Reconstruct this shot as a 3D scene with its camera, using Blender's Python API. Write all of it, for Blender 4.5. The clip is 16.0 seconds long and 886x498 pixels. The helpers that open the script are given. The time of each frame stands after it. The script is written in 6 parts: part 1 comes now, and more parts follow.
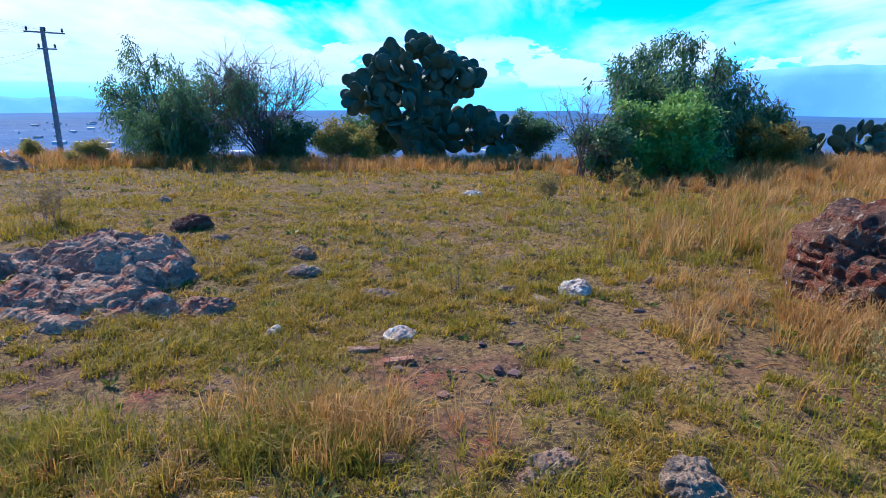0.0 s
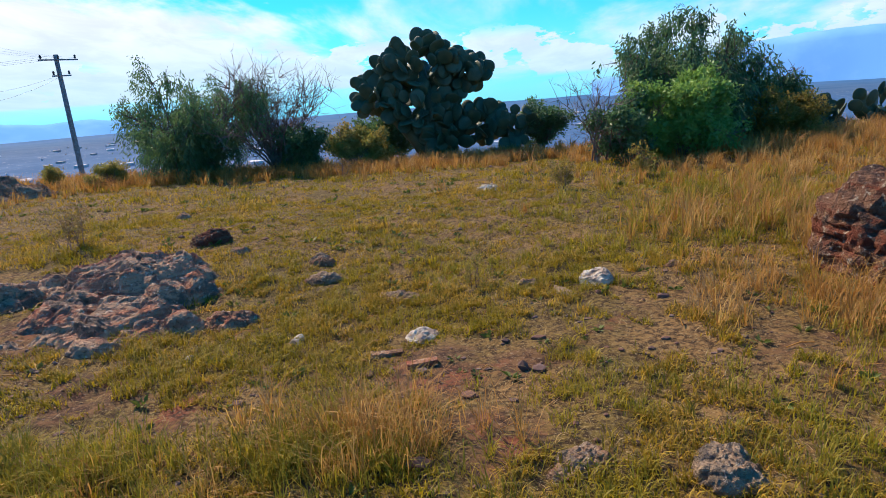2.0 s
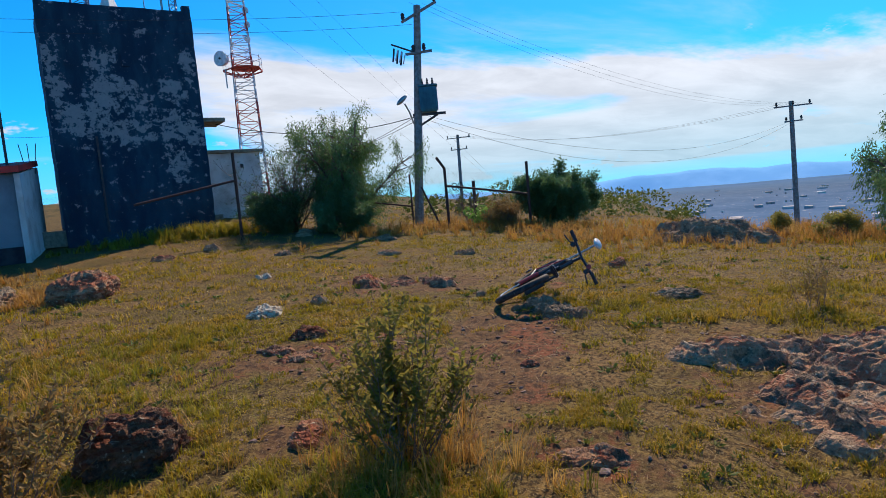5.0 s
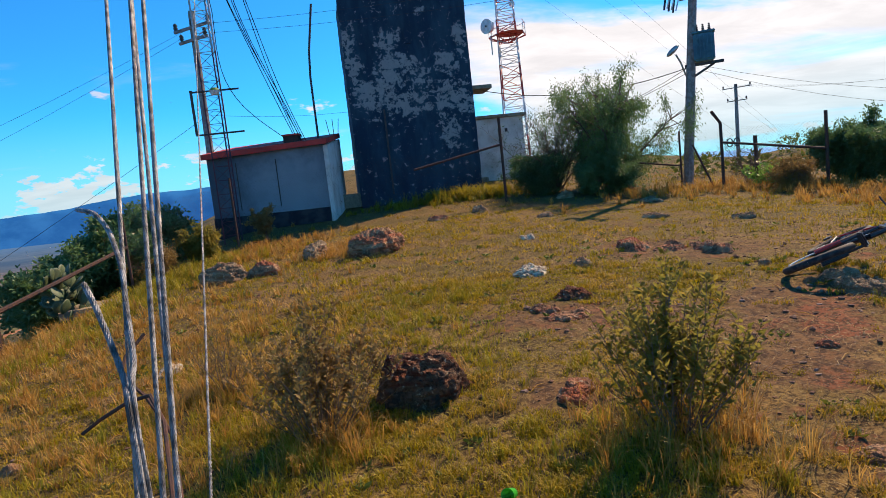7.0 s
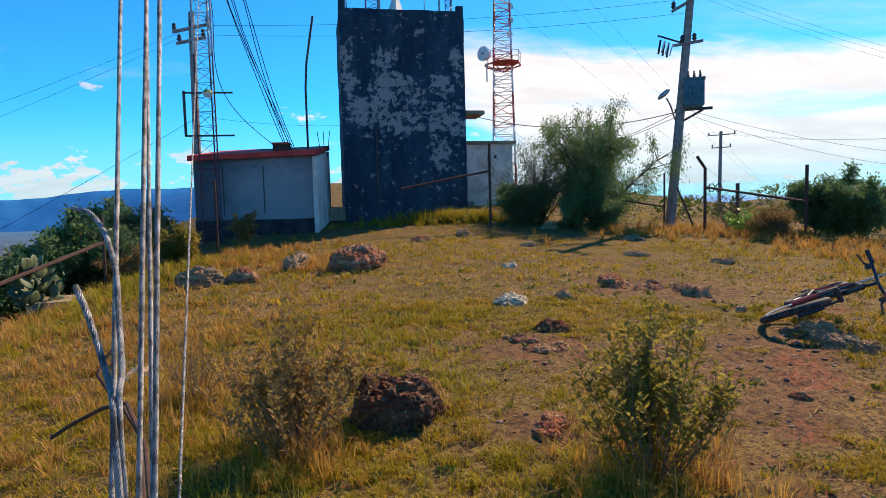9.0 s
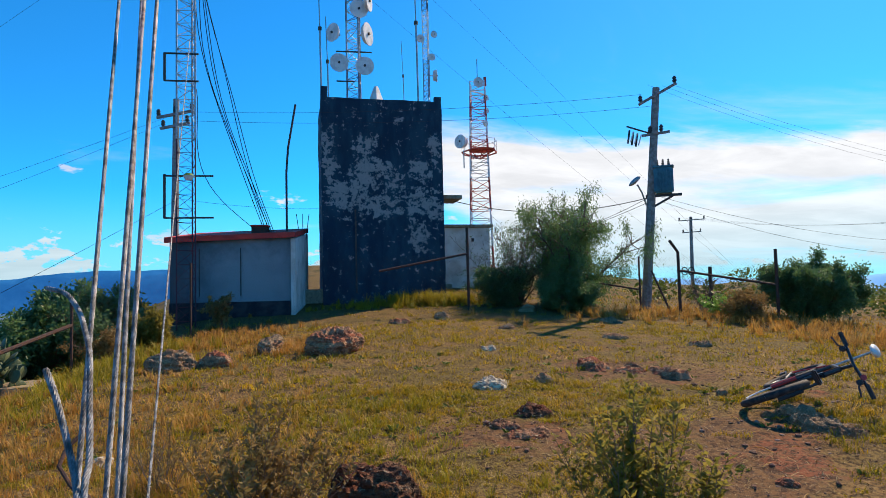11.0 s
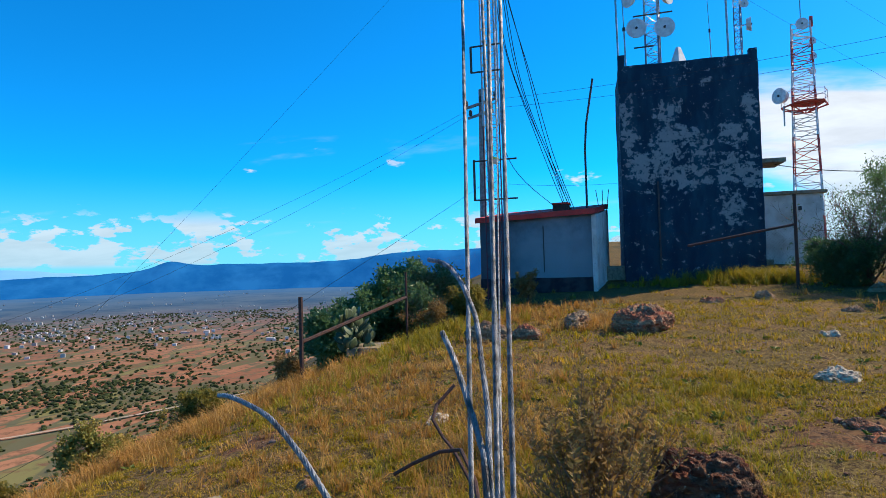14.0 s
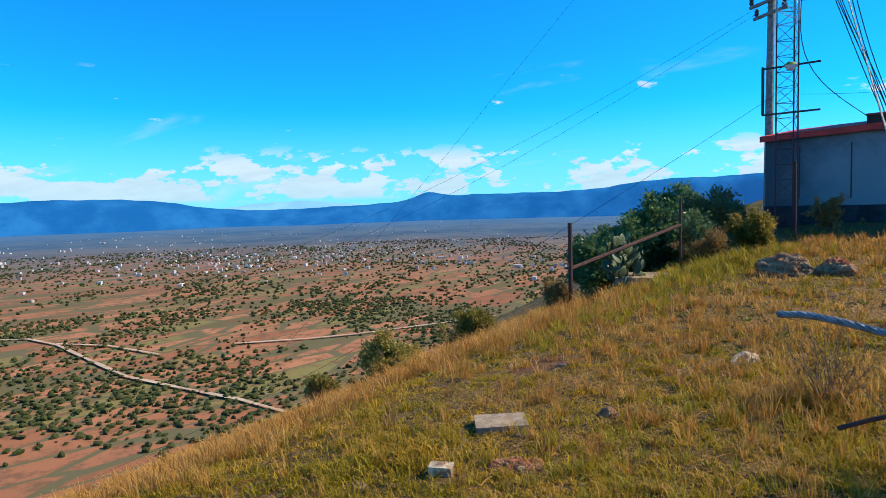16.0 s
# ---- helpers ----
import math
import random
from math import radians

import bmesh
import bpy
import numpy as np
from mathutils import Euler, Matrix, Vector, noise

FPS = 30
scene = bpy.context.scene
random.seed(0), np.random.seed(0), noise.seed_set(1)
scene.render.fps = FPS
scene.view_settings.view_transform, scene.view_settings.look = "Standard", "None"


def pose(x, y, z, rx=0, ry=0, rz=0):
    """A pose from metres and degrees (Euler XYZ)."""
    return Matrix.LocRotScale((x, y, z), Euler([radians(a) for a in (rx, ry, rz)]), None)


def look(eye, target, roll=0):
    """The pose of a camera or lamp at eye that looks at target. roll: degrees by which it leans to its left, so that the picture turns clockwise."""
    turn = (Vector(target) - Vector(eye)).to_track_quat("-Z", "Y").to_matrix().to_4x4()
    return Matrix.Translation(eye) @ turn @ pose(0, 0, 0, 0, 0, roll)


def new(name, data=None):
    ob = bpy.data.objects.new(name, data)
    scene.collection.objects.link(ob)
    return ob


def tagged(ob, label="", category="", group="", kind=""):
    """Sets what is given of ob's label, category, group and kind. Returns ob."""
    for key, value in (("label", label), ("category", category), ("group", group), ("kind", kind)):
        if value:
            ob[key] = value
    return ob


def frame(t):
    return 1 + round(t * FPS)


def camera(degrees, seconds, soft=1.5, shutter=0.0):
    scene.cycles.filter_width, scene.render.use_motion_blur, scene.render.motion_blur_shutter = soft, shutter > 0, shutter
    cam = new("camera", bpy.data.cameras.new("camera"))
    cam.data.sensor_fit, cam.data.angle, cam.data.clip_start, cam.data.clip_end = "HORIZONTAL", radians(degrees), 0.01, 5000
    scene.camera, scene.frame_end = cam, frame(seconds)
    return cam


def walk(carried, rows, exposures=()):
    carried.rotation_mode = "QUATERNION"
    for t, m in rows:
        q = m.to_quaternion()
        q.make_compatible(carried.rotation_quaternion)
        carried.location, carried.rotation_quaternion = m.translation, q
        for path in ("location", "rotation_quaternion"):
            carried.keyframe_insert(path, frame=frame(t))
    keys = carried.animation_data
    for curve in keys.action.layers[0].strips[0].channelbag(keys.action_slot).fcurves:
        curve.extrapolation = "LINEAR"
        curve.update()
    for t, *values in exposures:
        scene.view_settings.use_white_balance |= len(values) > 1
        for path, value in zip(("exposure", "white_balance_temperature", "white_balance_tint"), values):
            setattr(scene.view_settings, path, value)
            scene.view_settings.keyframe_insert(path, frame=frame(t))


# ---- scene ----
cam = camera(71.30, 16.0, soft=0.5)
PATH = [
    (0, pose(0.005, -0.000, 1.646, 76.25, 0, 0.00) @ pose(0, 0, 0, 0, 0, 0.25)),
    (0.5, pose(0.088, 0.095, 1.699, 80.80, 0, -4.52) @ pose(0, 0, 0, 0, 0, -1.76)),
    (1, pose(0.067, -0.012, 1.669, 82.11, 0, -6.50) @ pose(0, 0, 0, 0, 0, -2.08)),
    (1.5, pose(0.072, -0.013, 1.685, 78.79, 0, -3.21) @ pose(0, 0, 0, 0, 0, -4.32)),
    (2, pose(0.040, 0.027, 1.667, 75.87, 0, 2.05) @ pose(0, 0, 0, 0, 0, -4.33)),
    (2.5, pose(-0.109, 0.126, 1.716, 77.53, 0, 10.44) @ pose(0, 0, 0, 0, 0, -3.45)),
    (3, pose(-0.265, 0.282, 1.731, 78.38, 0, 23.28) @ pose(0, 0, 0, 0, 0, -2.29)),
    (3.5, pose(-0.451, 0.424, 1.756, 81.16, 0, 36.34) @ pose(0, 0, 0, 0, 0, -3.96)),
    (4, pose(-0.556, 0.534, 1.771, 84.58, 0, 46.97) @ pose(0, 0, 0, 0, 0, -4.84)),
    (4.5, pose(-0.612, 0.441, 1.768, 83.87, 0, 51.99) @ pose(0, 0, 0, 0, 0, -8.16)),
    (5, pose(-0.668, 0.371, 1.790, 85.04, 0, 61.07) @ pose(0, 0, 0, 0, 0, -5.24)),
    (5.2, pose(-0.724, 0.365, 1.789, 85.80, 0, 64.08) @ pose(0, 0, 0, 0, 0, -4.80)),
    (7.3, pose(-0.633, 0.235, 1.811, 83.58, 0, 86.98) @ pose(0, 0, 0, 0, 0, -5.11)),
    (7.5, pose(-0.671, 0.223, 1.787, 83.44, 0, 87.26) @ pose(0, 0, 0, 0, 0, -3.78)),
    (8, pose(-0.624, 0.198, 1.823, 83.25, 0, 87.34) @ pose(0, 0, 0, 0, 0, -4.09)),
    (8.5, pose(-0.640, 0.210, 1.829, 82.91, 0, 85.95) @ pose(0, 0, 0, 0, 0, -2.93)),
    (9, pose(-0.661, 0.201, 1.833, 85.70, 0, 82.90) @ pose(0, 0, 0, 0, 0, -1.53)),
    (9.5, pose(-0.700, 0.213, 1.897, 89.16, 0, 80.18) @ pose(0, 0, 0, 0, 0, -2.52)),
    (9.7, pose(-0.660, 0.206, 1.877, 91.83, 0, 79.42) @ pose(0, 0, 0, 0, 0, -1.49)),
    (11.8, pose(-0.684, 0.183, 1.827, 93.78, 0, 81.16) @ pose(0, 0, 0, 0, 0, -1.86)),
    (12, pose(-0.727, 0.186, 1.837, 93.57, 0, 81.54) @ pose(0, 0, 0, 0, 0, -2.07)),
    (12.5, pose(-0.690, 0.162, 1.856, 93.42, 0, 81.42) @ pose(0, 0, 0, 0, 0, -2.04)),
    (13, pose(-0.699, 0.132, 1.882, 92.79, 0, 83.30) @ pose(0, 0, 0, 0, 0, -3.36)),
    (13.5, pose(-0.676, 0.087, 1.912, 92.75, 0, 94.73) @ pose(0, 0, 0, 0, 0, -3.81)),
    (14, pose(-0.733, 0.016, 1.817, 91.88, 0, 107.63) @ pose(0, 0, 0, 0, 0, -1.60)),
    (14.5, pose(-0.725, -0.151, 1.814, 90.78, 0, 116.63) @ pose(0, 0, 0, 0, 0, -3.11)),
    (15, pose(-0.744, -0.329, 1.807, 90.23, 0, 120.72) @ pose(0, 0, 0, 0, 0, -1.96)),
    (15.5, pose(-0.787, -0.471, 1.749, 88.92, 0, 124.35) @ pose(0, 0, 0, 0, 0, -0.42)),
    (16, pose(-0.796, -0.556, 1.751, 86.00, 0, 130.25) @ pose(0, 0, 0, 0, 0, -1.71)),
]
walk(cam, PATH, [(0, .68, 5150, 22), (1.0, .48, 5150, 19), (1.5, .42, 5600, 18), (2.5, .46, 6800, 22), (3.5, .5, 6900, 20), (5.0, .1, 6600, 16), (7.3, .4, 7700, 21), (9.0, .44, 7600, 20), (12.5, .25, 6800, 13), (14, .29, 6500, 12), (16, .42, 6600, 13)])

# ---- world, sun and exposure ----
SUN_YAW, SUN_EL = radians(43), radians(42)
world = bpy.data.worlds.new("sky_world")
scene.world = world
world.use_nodes = True


class Nodes:
    """Short way to build node trees."""

    def __init__(self, tree):
        self.tree = tree

    def add(self, kind, inputs=None, **props):
        n = self.tree.nodes.new(kind)
        for k, v in props.items():
            if k == "operation":
                n.operation = v
            elif k == "blend_type":
                n.blend_type = v
            elif k == "data_type":
                n.data_type = v
            elif k == "feature":
                n.feature = v
            elif k == "attribute_name":
                n.attribute_name = v
            elif k == "clamp":
                n.clamp = v
        for k, v in (inputs or {}).items():
            self.put(n.inputs[k], v)
        return n

    def put(self, socket, v):
        if isinstance(v, bpy.types.NodeSocket):
            self.tree.links.new(v, socket)
        elif isinstance(v, (tuple, list)) and len(v) == 3 and socket.type == "RGBA":
            socket.default_value = (*v, 1)
        else:
            socket.default_value = v

    def math(self, op, a, b=0.0, c=0.0, clamp=False):
        n = self.add("ShaderNodeMath", {0: a, 1: b, 2: c}, operation=op)
        n.use_clamp = clamp
        return n.outputs[0]

    def vec(self, op, a, b=(0, 0, 0)):
        n = self.add("ShaderNodeVectorMath", {0: a, 1: b}, operation=op)
        return n.outputs[1] if op in ("DOT_PRODUCT", "LENGTH", "DISTANCE") else n.outputs[0]

    def noise(self, vector, scale, detail=4.0, rough=0.55, distort=0.0):
        return self.add("ShaderNodeTexNoise", {"Vector": vector, "Scale": scale, "Detail": detail, "Roughness": rough, "Distortion": distort}).outputs[0]

    def step(self, v, a, b, lo=0.0, hi=1.0):
        n = self.add("ShaderNodeMapRange", {0: v, 1: a, 2: b, 3: lo, 4: hi})
        n.interpolation_type = "SMOOTHSTEP"
        return n.outputs[0]

    def mix(self, f, a, b, blend="MIX"):
        n = self.add("ShaderNodeMix", data_type="RGBA", blend_type=blend)
        self.put(n.inputs[0], f), self.put(n.inputs[6], a), self.put(n.inputs[7], b)
        return n.outputs[2]


def build_sky():
    k = Nodes(world.node_tree)
    world.node_tree.nodes.clear()
    sky = k.add("ShaderNodeTexSky")
    sky.sky_type, sky.sun_disc = "NISHITA", False
    sky.sun_elevation, sky.sun_rotation = SUN_EL, -SUN_YAW
    sky.altitude, sky.air_density, sky.dust_density, sky.ozone_density = 2200, 1.0, 0.6, 2.0
    blue = k.mix(1.0, sky.outputs[0], (0.03, 1.62, 2.70), "MULTIPLY")
    ray = k.add("ShaderNodeTexCoord").outputs["Generated"]
    split = k.add("ShaderNodeSeparateXYZ", {0: ray}).outputs
    up = split[2]
    flat = k.vec("MULTIPLY", ray, (1, 1, 0))
    level = k.vec("NORMALIZE", flat)
    toward = k.vec("DOT_PRODUCT", level, (-0.42, 0.91, 0))
    blue = k.mix(k.step(toward, 0.35, 1.0, 0.0, 0.14), blue, (3.4, 7.4, 9.6))
    # high thin cloud, laid out on a flat layer, thickest in a bank low in the north-west
    layer = k.add("ShaderNodeVectorMath", {0: flat, "Scale": k.math("DIVIDE", 1.0, k.math("ADD", k.math("MAXIMUM", up, 0.0), 0.16))}, operation="SCALE").outputs[0]
    stretch = k.vec("MULTIPLY", layer, (1.0, 0.55, 1))
    wisp = k.noise(stretch, 0.95, 8, 0.55, 0.5)
    west = k.vec("DOT_PRODUCT", level, (-1, 0, 0))
    ragged = k.math("SUBTRACT", k.math("ADD", up, k.math("MULTIPLY", k.math("SUBTRACT", k.noise(stretch, 1.5, 6, 0.6), 0.5), 0.20)), k.math("MULTIPLY", k.math("MULTIPLY", west, west), 0.09))
    bank = k.math("MULTIPLY", k.step(k.vec("DOT_PRODUCT", level, (-0.72, 0.69, 0)), 0.74, 0.92), k.step(ragged, 0.175, 0.105))
    veil = k.math("ADD", wisp, k.math("ADD", k.math("MULTIPLY", bank, 0.26), k.math("MULTIPLY", k.step(toward, 0.1, 0.8), 0.09)))
    veil = k.math("ADD", veil, k.math("MULTIPLY", k.step(k.vec("DOT_PRODUCT", level, (0.5, 0.87, 0)), 0.75, 1.0), 0.08))
    veil = k.math("SUBTRACT", veil, k.math("MULTIPLY", k.step(up, 0.15, 0.30), 0.115))
    veil = k.math("MULTIPLY", k.step(veil, 0.57, 0.80), k.step(up, -0.02, 0.05))
    # small heaped clouds low over the far hills
    low = k.vec("MULTIPLY", ray, (9, 9, 21))
    heap = k.math("MULTIPLY", k.step(k.math("SUBTRACT", k.noise(low, 1.0, 7, 0.6), k.math("MULTIPLY", k.math("MAXIMUM", k.math("SUBTRACT", up, 0.03), 0.0), 1.6)), 0.44, 0.475), k.math("MULTIPLY", k.step(up, 0.012, 0.022), k.step(up, 0.105, 0.07)))
    few = k.vec("MULTIPLY", ray, (9, 9, 26))
    puff = k.math("MULTIPLY", k.step(k.noise(few, 1.0, 5, 0.55), 0.64, 0.70), k.math("MULTIPLY", k.step(up, 0.07, 0.10), k.step(up, 0.22, 0.15)))
    cover = k.math("MAXIMUM", veil, k.math("MAXIMUM", heap, puff))
    glow = k.math("MULTIPLY", k.step(toward, -0.2, 1.0, 1.22, 1.42), k.step(k.noise(stretch, 3.1, 6, 0.6, 0.4), 0.3, 0.7, 0.84, 1.06))
    white = k.add("ShaderNodeVectorMath", {0: (7.6, 8.2, 8.6), "Scale": glow}, operation="SCALE").outputs[0]
    shade = k.mix(k.math("MULTIPLY", cover, 0.95), blue, white)
    hazy = k.mix(k.math("MULTIPLY", k.step(up, 0.16, -0.01), 0.62), shade, (3.6, 8.0, 10.5))
    bg = k.add("ShaderNodeBackground", {"Color": hazy, "Strength": 0.071})
    k.add("ShaderNodeOutputWorld", {0: bg.outputs[0]})


build_sky()
sun = new("sun", bpy.data.lights.new("sun", "SUN"))
sun.data.energy, sun.data.angle, sun.data.color = 5.0, radians(0.53), (1.0, 0.84, 0.60)
sun_way = Vector((-math.sin(SUN_YAW) * math.cos(SUN_EL), math.cos(SUN_YAW) * math.cos(SUN_EL), math.sin(SUN_EL)))
sun.matrix_world = look(sun_way * 60, (0, 0, 0))

# ---- materials ----


def material(name, paint, rough=0.85, bump=None, metal=0.0, spec=0.3, through_light=0.0, scale_bump=0.4, glow=0.0, deep=0.02):
    """paint(k, place) gives the base colour; bump(k, place) a height."""
    m = bpy.data.materials.new(name)
    m.use_nodes = True
    k = Nodes(m.node_tree)
    m.node_tree.nodes.clear()
    place = k.add("ShaderNodeNewGeometry").outputs["Position"]
    colour = paint(k, place) if callable(paint) else paint
    b = k.add("ShaderNodeBsdfPrincipled", {"Base Color": colour, "Roughness": rough, "Metallic": metal, "Specular IOR Level": spec})
    # emission that brightens the haze colour of the far hills
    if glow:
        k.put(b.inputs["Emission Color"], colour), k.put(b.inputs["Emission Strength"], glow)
    if bump:
        k.put(b.inputs["Normal"], k.add("ShaderNodeBump", {"Height": bump(k, place), "Strength": scale_bump, "Distance": deep}).outputs[0])
    out = b.outputs[0]
    if through_light:
        t = k.add("ShaderNodeBsdfTranslucent", {"Color": colour})
        out = k.add("ShaderNodeMixShader", {0: through_light, 1: out, 2: t.outputs[0]}).outputs[0]
    k.add("ShaderNodeOutputMaterial", {0: out})
    return m


def two(a, b, scale, lo=0.4, hi=0.6, detail=5.0):
    return lambda k, p: k.mix(k.step(k.noise(p, scale, detail), lo, hi), a, b)


def fine(scale, detail=6.0):
    return lambda k, p: k.noise(p, scale, detail, 0.65)


def leafy(a, b, c):
    """Leaf colours that vary from leaf to leaf and over the crown."""
    def paint(k, p):
        rnd = k.add("ShaderNodeNewGeometry").outputs["Random Per Island"]
        return k.mix(k.step(k.noise(p, 1.3, 2), 0.42, 0.62), k.mix(rnd, a, b), k.mix(rnd, b, c))
    return paint


def rocky(red, pink, grey, lichen):
    """Weathered stone: red and pink beds, grey crust and pale lichen specks."""
    def paint(k, p):
        beds = k.noise(k.vec("MULTIPLY", p, (1.6, 1.6, 9.0)), 1.0, 6, 0.65, 0.6)
        base = k.mix(k.step(beds, 0.42, 0.56), red, pink)
        base = k.mix(k.step(k.noise(p, 4.5, 7, 0.7), 0.50, 0.60), base, grey)
        base = k.mix(k.step(k.noise(p, 15, 8, 0.75), 0.57, 0.63), base, lichen)
        return k.mix(k.step(k.noise(p, 38, 5, 0.7), 0.58, 0.66), base, k.mix(0.65, base, (0.03, 0.02, 0.018)))
    return paint


def crag(k, p):
    cell = k.add("ShaderNodeTexVoronoi", {"Vector": k.vec("ADD", p, k.vec("MULTIPLY", k.add("ShaderNodeTexNoise", {"Vector": p, "Scale": 6.0}).outputs[1], (0.12, 0.12, 0.12))), "Scale": 11.0}, feature="DISTANCE_TO_EDGE").outputs["Distance"]
    return k.math("ADD", k.math("MULTIPLY", k.step(cell, 0.0, 0.12), 0.16), k.math("ADD", k.noise(p, 17, 8, 0.7), k.math("MULTIPLY", k.noise(p, 70, 4, 0.7), 0.4)))


TOWER_SCABS = ((1.15, 6.0, .5, .55), (1.85, 5.7, .6, .5), (3.1, 4.85, .75, .5), (3.65, 4.6, .35, .4), (3.0, 3.6, .3, .6), (1.2, 6.95, .45, .3), (3.65, 6.9, .2, .5), (.4, 5.2, .8, .5), (1.7, 4.75, .8, .4), (-.2, 6.4, .25, .9), (3.1, 6.0, .4, .35), (2.4, 7.9, .2, .12))


def tower_paint(k, p):
    """Dark blue paint that has scaled off in broad scabs down to grey render."""
    fine_edge = k.noise(p, 5.0, 10, 0.76)
    scab = 0.0
    for y, z, ry, rz in TOWER_SCABS:
        q = k.vec("MULTIPLY", k.vec("SUBTRACT", p, (-23.0, y, z)), (0, 1 / ry, 1 / rz))
        scab = k.math("MAXIMUM", scab, k.step(k.vec("LENGTH", q), 1.9, 0.35))
    loose = k.step(k.math("ADD", k.math("ADD", k.math("MULTIPLY", fine_edge, 1.5), k.math("MULTIPLY", k.noise(k.vec("MULTIPLY", p, (1, 0.8, 1.8)), 1.9, 6, 0.7), 0.8)), k.math("MULTIPLY", scab, 0.24)), 1.31, 1.34)
    specks = k.step(k.math("ADD", k.noise(p, 9, 6, 0.7), k.math("MULTIPLY", k.noise(p, 1.1, 4), 0.25)), 0.80, 0.83)
    paint = k.mix(k.step(k.noise(k.vec("MULTIPLY", p, (1, 1.6, 0.5)), 1.2, 6, 0.65), 0.4, 0.65), (0.004, 0.032, 0.060), (0.013, 0.062, 0.092))
    bare = k.mix(k.noise(p, 9, 6, 0.7), (0.36, 0.37, 0.35), (0.15, 0.19, 0.20))
    return k.mix(k.math("MAXIMUM", loose, specks), paint, bare)


def ground_paint(k, p):
    bare = k.add("ShaderNodeAttribute", attribute_name="bare").outputs["Fac"]
    far = k.vec("LENGTH", k.vec("MULTIPLY", p, (1, 1, 0)))
    # hilltop: dry thatch, soil and red clay
    thatch = k.mix(k.step(k.noise(p, 0.9, 3), 0.38, 0.62), (0.17, 0.118, 0.030), (0.25, 0.145, 0.052))
    thatch = k.mix(k.step(k.noise(p, 22, 6, 0.75), 0.40, 0.60), thatch, (0.050, 0.030, 0.015))
    thatch = k.mix(k.step(k.noise(p, 70, 4, 0.75), 0.57, 0.63), thatch, (0.30, 0.23, 0.11))
    soil = k.mix(k.step(k.noise(p, 1.1, 5, 0.6), 0.50, 0.60), (0.165, 0.088, 0.038), (0.225, 0.075, 0.036))
    soil = k.mix(k.step(k.noise(p, 13, 8, 0.78), 0.46, 0.56), soil, (0.065, 0.036, 0.022))
    soil = k.mix(k.step(k.noise(p, 48, 5, 0.75), 0.57, 0.63), soil, (0.26, 0.18, 0.105))
    edge = k.math("ADD", bare, k.math("MULTIPLY", k.math("SUBTRACT", k.noise(p, 3.2, 6, 0.65), 0.5), 1.3))
    near = k.mix(k.step(edge, 0.34, 0.6), thatch, soil)
    # plain: strips of ploughed land, scrub and stubble
    turn = k.add("ShaderNodeMapping", {"Vector": p, "Rotation": (0, 0, 0.5), "Scale": (0.014, 0.048, 0.0)}).outputs[0]
    cell = k.add("ShaderNodeTexVoronoi", {"Vector": turn, "Scale": 1.0, "Randomness": 0.8})
    pick = k.add("ShaderNodeSeparateColor", {0: cell.outputs["Color"]}).outputs
    field = k.mix(pick[0], (0.26, 0.105, 0.052), (0.38, 0.175, 0.090))
    field = k.mix(k.step(pick[1], 0.72, 0.8), field, (0.115, 0.105, 0.045))
    field = k.mix(k.step(pick[2], 0.84, 0.9), field, (0.19, 0.17, 0.06))
    field = k.mix(k.step(k.noise(p, 0.11, 8, 0.75), 0.46, 0.64), field, (0.16, 0.085, 0.046))
    lines = k.add("ShaderNodeTexVoronoi", {"Vector": turn, "Scale": 1.0, "Randomness": 0.8}, feature="DISTANCE_TO_EDGE").outputs["Distance"]
    field = k.mix(k.step(lines, 0.07, 0.03), field, (0.12, 0.11, 0.055))
    field = k.mix(k.step(k.noise(p, 0.05, 8, 0.7), 0.56, 0.70), field, (0.10, 0.095, 0.05))
    # far plain: too distant to tell the fields apart, blue haze painted in
    hazy_far = k.mix(k.step(k.noise(p, 0.0045, 8, 0.7), 0.42, 0.62), (0.085, 0.125, 0.165), (0.034, 0.080, 0.135))
    hazy_far = k.mix(k.step(far, 1900, 4300, 0.0, 0.7), hazy_far, (0.05, 0.165, 0.315))
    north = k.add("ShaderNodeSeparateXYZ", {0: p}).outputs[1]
    # town ground: the same painted blue haze under pale specks
    hazy_city = k.mix(k.step(k.noise(p, 0.006, 8, 0.75), 0.40, 0.62), (0.045, 0.115, 0.215), (0.080, 0.155, 0.26))
    hazy_city = k.mix(k.step(k.noise(p, 0.05, 5, 0.7), 0.62, 0.66), hazy_city, (0.36, 0.38, 0.40))
    plain = k.mix(k.step(far, 700, 2300), field, hazy_far)
    plain = k.mix(k.math("MULTIPLY", k.step(north, 100, 500), k.step(far, 3600, 1600)), plain, hazy_city)
    slope = k.mix(k.step(k.noise(p, 0.6, 8, 0.7), 0.40, 0.58), (0.17, 0.115, 0.045), (0.065, 0.062, 0.026))
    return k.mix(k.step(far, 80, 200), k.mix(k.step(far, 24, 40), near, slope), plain)


